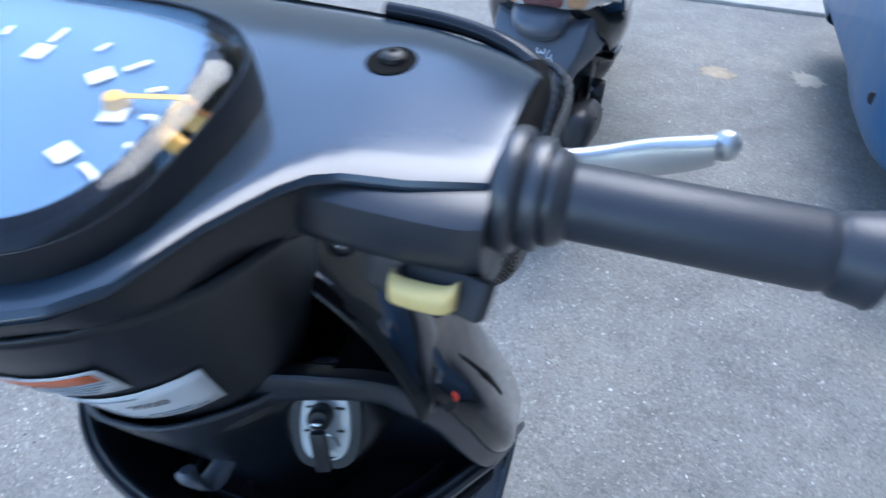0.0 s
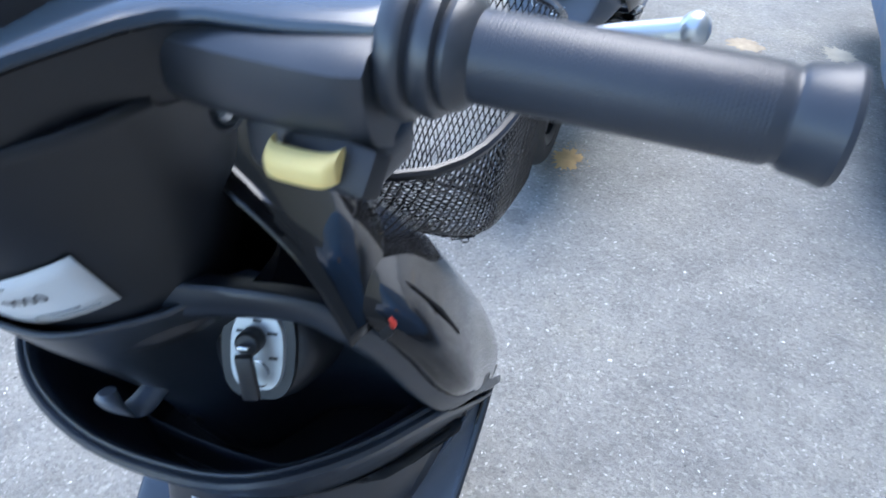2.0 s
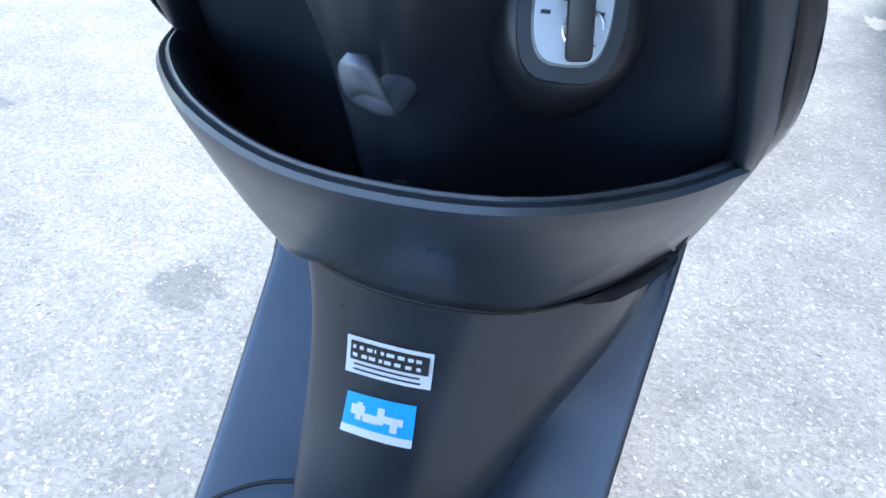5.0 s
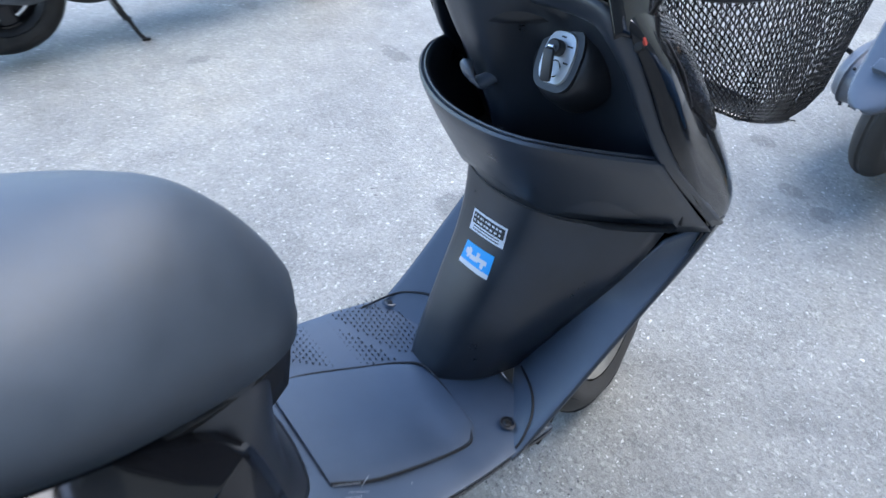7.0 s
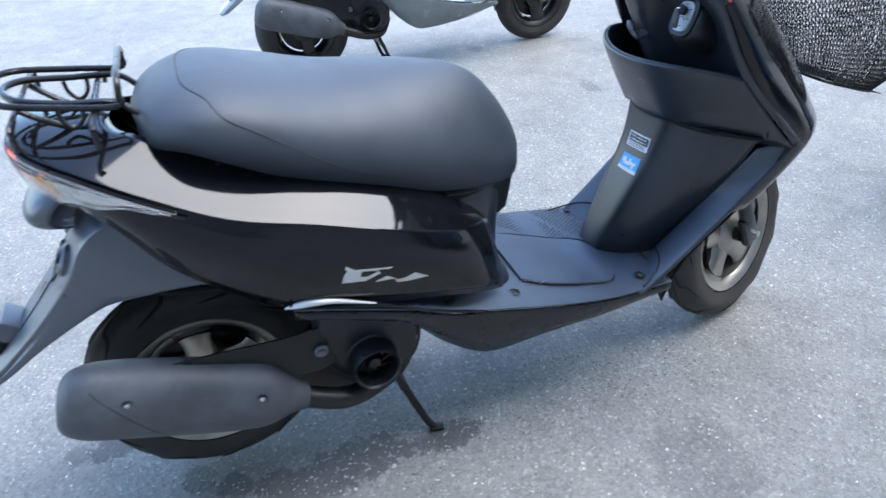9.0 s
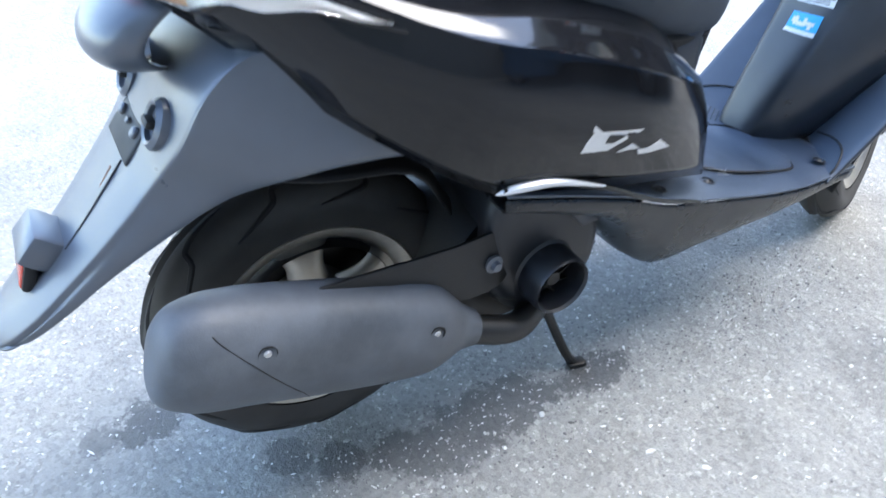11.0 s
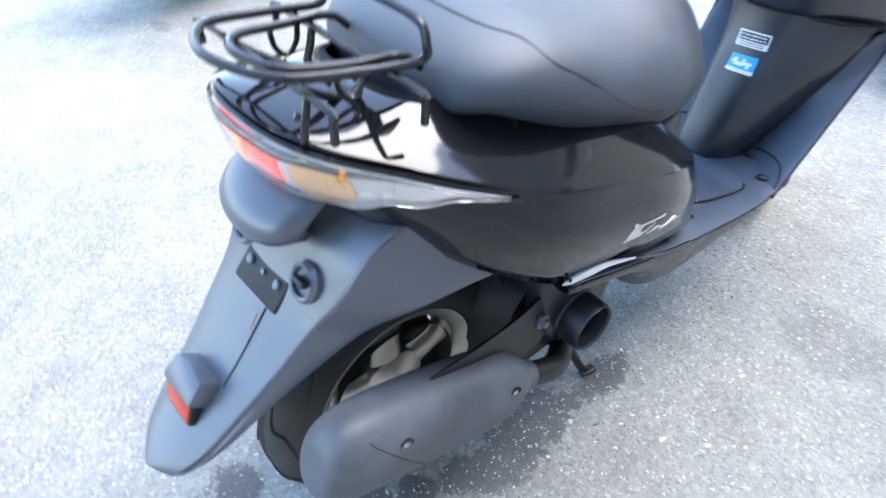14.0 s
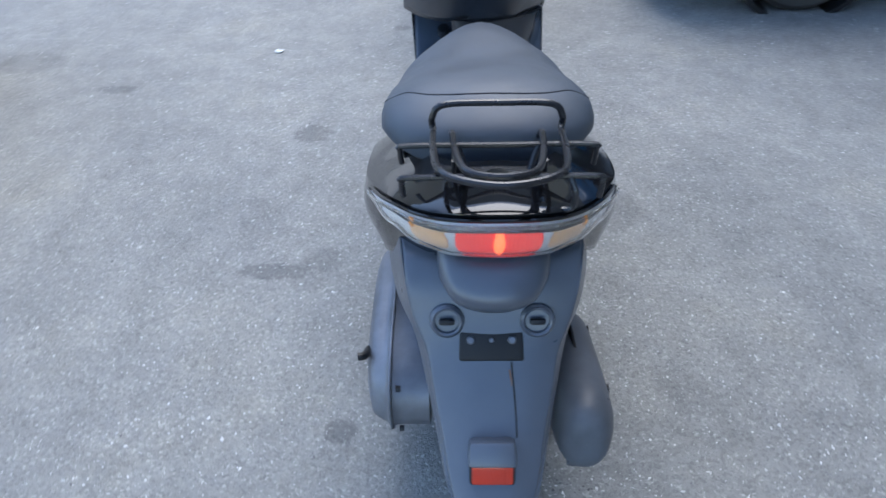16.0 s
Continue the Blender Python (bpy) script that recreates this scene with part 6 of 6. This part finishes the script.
def chalk(parent):
    """Chalk figures written down the mudguard."""
    bpy.context.view_layer.update()
    guard = [o for o in parent.children if o.name.startswith("rear_fender")][0]
    m = PLACE[0].inverted() @ guard.matrix_world
    tree = BVHTree.FromPolygons([m @ v.co for v in guard.data.vertices], [tuple(p.vertices) for p in guard.data.polygons])

    def lay(ox, oz):
        def f(x, y):
            z = oz - x
            hit = tree.ray_cast(Vector((ox + y, -0.6, z)), Vector((0, 1, 0)))[0]
            return (ox + y, (hit.y if hit else -0.05) - 0.0045, z)
        return f
    written("307", 0.026, lay(0.008, 0.552), CHALK, parent, "white chalk figures")
    for ox, oz, turn in ((-0.034, 0.545, 0.4), (-0.032, 0.520, -0.3), (-0.030, 0.495, 0.7), (-0.028, 0.470, 0.2), (0.044, 0.536, -0.5), (0.048, 0.524, 0.5)):
        f = lay(ox, oz)
        c, sn = math.cos(turn), math.sin(turn)
        part("chalk_bar", tube([f(u * c - v * sn, u * sn + v * c) for u, v in ((-0.010, -0.006), (0.006, -0.004), (0.004, 0.006), (-0.006, 0.005))], 0.0012, 5, 2), CHALK, parent)


chalk(dark_scooter)
PLACE[0] = Matrix.Identity(4)


def car():
    """A small blue car at the right, nose towards the scooters."""
    c = thing("parked_car", (2.3, 3.05, 0), "blue-grey small car with a rounded bumper, parked on the yard", "car")
    yc = 3.07
    keys = [  # x, half width, sill, shoulder, top, top half width
        (0.770, 0.40, 0.30, 0.42, 0.50, 0.36), (0.790, 0.56, 0.24, 0.46, 0.60, 0.50), (0.840, 0.66, 0.20, 0.52, 0.68, 0.58), (0.940, 0.715, 0.18, 0.58, 0.78, 0.62), (1.15, 0.735, 0.18, 0.66, 0.90, 0.60),
        (1.60, 0.740, 0.18, 0.74, 1.02, 0.58), (2.00, 0.740, 0.18, 0.80, 1.46, 0.52), (2.60, 0.740, 0.18, 0.82, 1.52, 0.52), (3.40, 0.740, 0.18, 0.82, 1.50, 0.52), (3.95, 0.72, 0.20, 0.78, 1.30, 0.50), (4.12, 0.60, 0.26, 0.60, 0.90, 0.46)]
    rows = []
    for x, w, lo, sh, tp, tw in keys:
        right = [(x, -tw * 0.6, tp), (x, -tw, tp - 0.03), (x, -w, sh), (x, -w - 0.006, (sh + lo) / 2), (x, -w + 0.02, lo), (x, -w * 0.6, lo - 0.02)]
        rows.append([(p[0], yc - p[1], p[2]) for p in right[::-1]] + [(p[0], yc + p[1], p[2]) for p in right])
    hull = part("body", surf(rows, 4, 4, caps=True), BLUEP, c, "blue-grey painted car body", solid=0.004)
    part("underbody", box((2.45, yc, 0.26), (3.0, 1.30, 0.14), bevel=0.03), DARKIN, c)
    part("tow_cap", lathe([(0.0, 0.012), (0.016, 0.012), (0.019, 0.006), (0.019, -0.012)], pose(0.790, 2.555, 0.325, 0, -90, 30), 18), INK, hull, "black round cap")
    # moulded recess with a fog lamp
    part("lamp_recess", lathe([(0.060, 0.008), (0.055, 0.010), (0.042, -0.002), (0.0, -0.006)], pose(0.822, 2.470, 0.475, 0, -74, 38), 24), BLUEP, hull)
    part("parking_lamp", box((0.905, 2.430, 0.62), (0.10, 0.06, 0.05), (0, 12, 55), 0.012), AMBERL, hull)
    for x in (1.46, 3.52):
        for s in (-1, 1):
            y = yc + s * 0.665
            m = pose(x, y, 0.272, 90 * -s, 0, 0)
            w = part("wheel", lathe([(0.168, -0.07), (0.20, -0.078), (0.245, -0.074), (0.266, -0.055), (0.272, 0.0), (0.266, 0.055), (0.245, 0.074), (0.20, 0.078), (0.168, 0.07)], m, 48, closed=True), TYREM, c, "black car tyre on a steel rim")
            part("rim", lathe([(0.170, 0.066), (0.160, 0.060), (0.150, 0.030), (0.09, 0.040), (0.05, 0.052), (0.0, 0.054)], m, 32), ALU, w)
            part("wheel_arch", lathe([(0.0, -0.09), (0.318, -0.09), (0.322, 0.083), (0.300, 0.085), (0.296, -0.08), (0.0, -0.085)], m, 40), DARKIN, c)
    for s in (-1, 1):
        for x0, x1, t0, t1 in ((2.02, 2.72, 1.36, 1.40), (2.80, 3.60, 1.40, 1.38)):
            rows = [[(x, yc + s * (0.742 - 0.21 * (z - 0.84) / 0.62 + 0.004), z) for z in np.linspace(0.86, t0 + (t1 - t0) * (x - x0) / (x1 - x0), 4)] for x in np.linspace(x0, x1, 4)]
            part("side_window", skin(rows), CARGLASS, c, "dark side window", solid=0.004)
    part("windscreen", skin([[(1.66 + 0.30 * v, yc + u * (0.56 - 0.04 * v), 1.055 + 0.37 * v) for u in np.linspace(-0.95, 0.95, 6)] for v in np.linspace(0, 1, 4)]), CARGLASS, c, "dark windscreen", solid=0.004)


car()


SCRAP = (-0.784, 2.011)


def chips():
    """Pale stone chips standing a little proud of the worn asphalt."""
    random.seed(11)
    verts, faces = [], []
    for _ in range(32000):
        x, y = random.gauss(-0.1, 1.15), random.gauss(0.55, 1.25)
        s = 0.0014 + 0.0036 * random.random() ** 1.6 * (1.7 if random.random() < 0.08 else 1)
        a, n, thin = random.random() * 6.28, random.choice((3, 4, 4, 5)), random.uniform(0.25, 0.70)
        k = len(verts)
        ring = []
        for i in range(n):
            r = s * random.uniform(0.55, 1.4)
            u, v = r * math.cos(i * 6.283 / n), r * thin * math.sin(i * 6.283 / n)
            ring.append((x + u * math.cos(a) - v * math.sin(a), y + u * math.sin(a) + v * math.cos(a)))
        top, tx, ty = s * random.uniform(0.12, 0.35), random.uniform(-0.2, 0.2), random.uniform(-0.2, 0.2)
        verts += [(p, q, -0.0005) for p, q in ring] + [(x + (p - x) * 0.7, y + (q - y) * 0.7, top + tx * (p - x) + ty * (q - y)) for p, q in ring]
        faces += [(k + i, k + (i + 1) % n, k + n + (i + 1) % n, k + n + i) for i in range(n)] + [tuple(range(k + n, k + 2 * n))]
    me = bpy.data.meshes.new("stone_chips")
    me.from_pydata(verts, [], faces)
    me.materials.append(CHIPM)
    tagged(new("stone_chips", me), "pale stone chips in the worn asphalt", "gravel", kind="stuff")


chips()


def loose_grit():
    """Loose dark and pale gravel gathered under the scooter's edge."""
    random.seed(17)
    verts, faces = [], []
    for _ in range(2000):
        x, y = random.gauss(0.13, 0.07), random.uniform(0.02, 1.08)
        s = random.uniform(0.0010, 0.0026) * (1.6 if random.random() < 0.08 else 1)
        a, n, k = random.random() * 6.28, random.choice((4, 5)), len(verts)
        ring = [(s * random.uniform(0.6, 1.3) * math.cos(a + i * 6.283 / n), s * random.uniform(0.5, 1.1) * math.sin(a + i * 6.283 / n)) for i in range(n)]
        high = s * random.uniform(0.5, 1.0)
        verts += [(x + p, y + q, -0.0003) for p, q in ring] + [(x + p * 0.6, y + q * 0.6, high * random.uniform(0.7, 1.0)) for p, q in ring]
        faces += [(k + i, k + (i + 1) % n, k + n + (i + 1) % n, k + n + i) for i in range(n)] + [tuple(range(k + n, k + 2 * n))]
    me = bpy.data.meshes.new("loose_grit")
    me.from_pydata(verts, [], faces)
    me.materials.append(GRITM)
    tagged(new("loose_grit", me), "loose dark and pale grit lying under the scooter", "gravel", kind="stuff")


loose_grit()


def sand(name, x0, y0, rx, ry, h, seed, mat, label):
    """A thin ragged patch on the asphalt: dust, and one painted pool of sunlight."""
    random.seed(seed)
    n = 44
    rag = [random.uniform(0.65, 1.2) for _ in range(n)]
    rows = []
    for r in (1.0, 0.72, 0.38):
        rows.append([(x0 + rx * r * (1 + (rag[k] - 1) * r) * math.cos(2 * math.pi * k / n), y0 + ry * r * (1 + (rag[k] - 1) * r) * math.sin(2 * math.pi * k / n), 0.0008 + h * (1 - r)) for k in range(n)])
    bm = skin(rows, True)
    bm.faces.new(list(bm.verts)[-n:])
    for _ in range(160):
        a, r = random.uniform(0, 6.283), random.uniform(0.6, 1.7)
        s = random.uniform(0.0008, 0.0022)
        p = Vector((x0 + rx * r * math.cos(a), y0 + ry * r * math.sin(a), 0.0006))
        vs = [bm.verts.new(p + Vector((s * math.cos(q), s * math.sin(q), 0))) for q in (0, 2.1, 4.2)] + [bm.verts.new(p + Vector((0, 0, s)))]
        for f in ((0, 1, 3), (1, 2, 3), (2, 0, 3)):
            bm.faces.new([vs[c] for c in f])
    tagged(part(name, bm, mat, None), label, "sand", kind="stuff")


# sunlight beside the far tyre, painted as a yellow patch
sand("sunlit_patch", 0.055, 2.36, 0.040, 0.055, 0.006, 5, SUNLIT, "small sunlit patch on the asphalt, painted as yellow grains")
sand("sand_patch", 0.48, 3.34, 0.065, 0.055, 0.001, 6, BROWNS, "thin brown sandy patch on the asphalt")
sand("sand_patch", 0.80, 3.39, 0.060, 0.075, 0.001, 7, CREAMS, "thin cream sandy patch on the asphalt")
scrap = part("paper_scrap", skin([[(SCRAP[0] + 0.016 * u + 0.004 * v, SCRAP[1] + 0.012 * v - 0.003 * u, 0.004 + 0.004 * u * u) for u in (-1, -0.4, 0.3, 1)] for v in (-1, -0.2, 1)]), WHITE, None, solid=0.0006)
tagged(scrap, "small scrap of white paper lying on the asphalt", "paper")
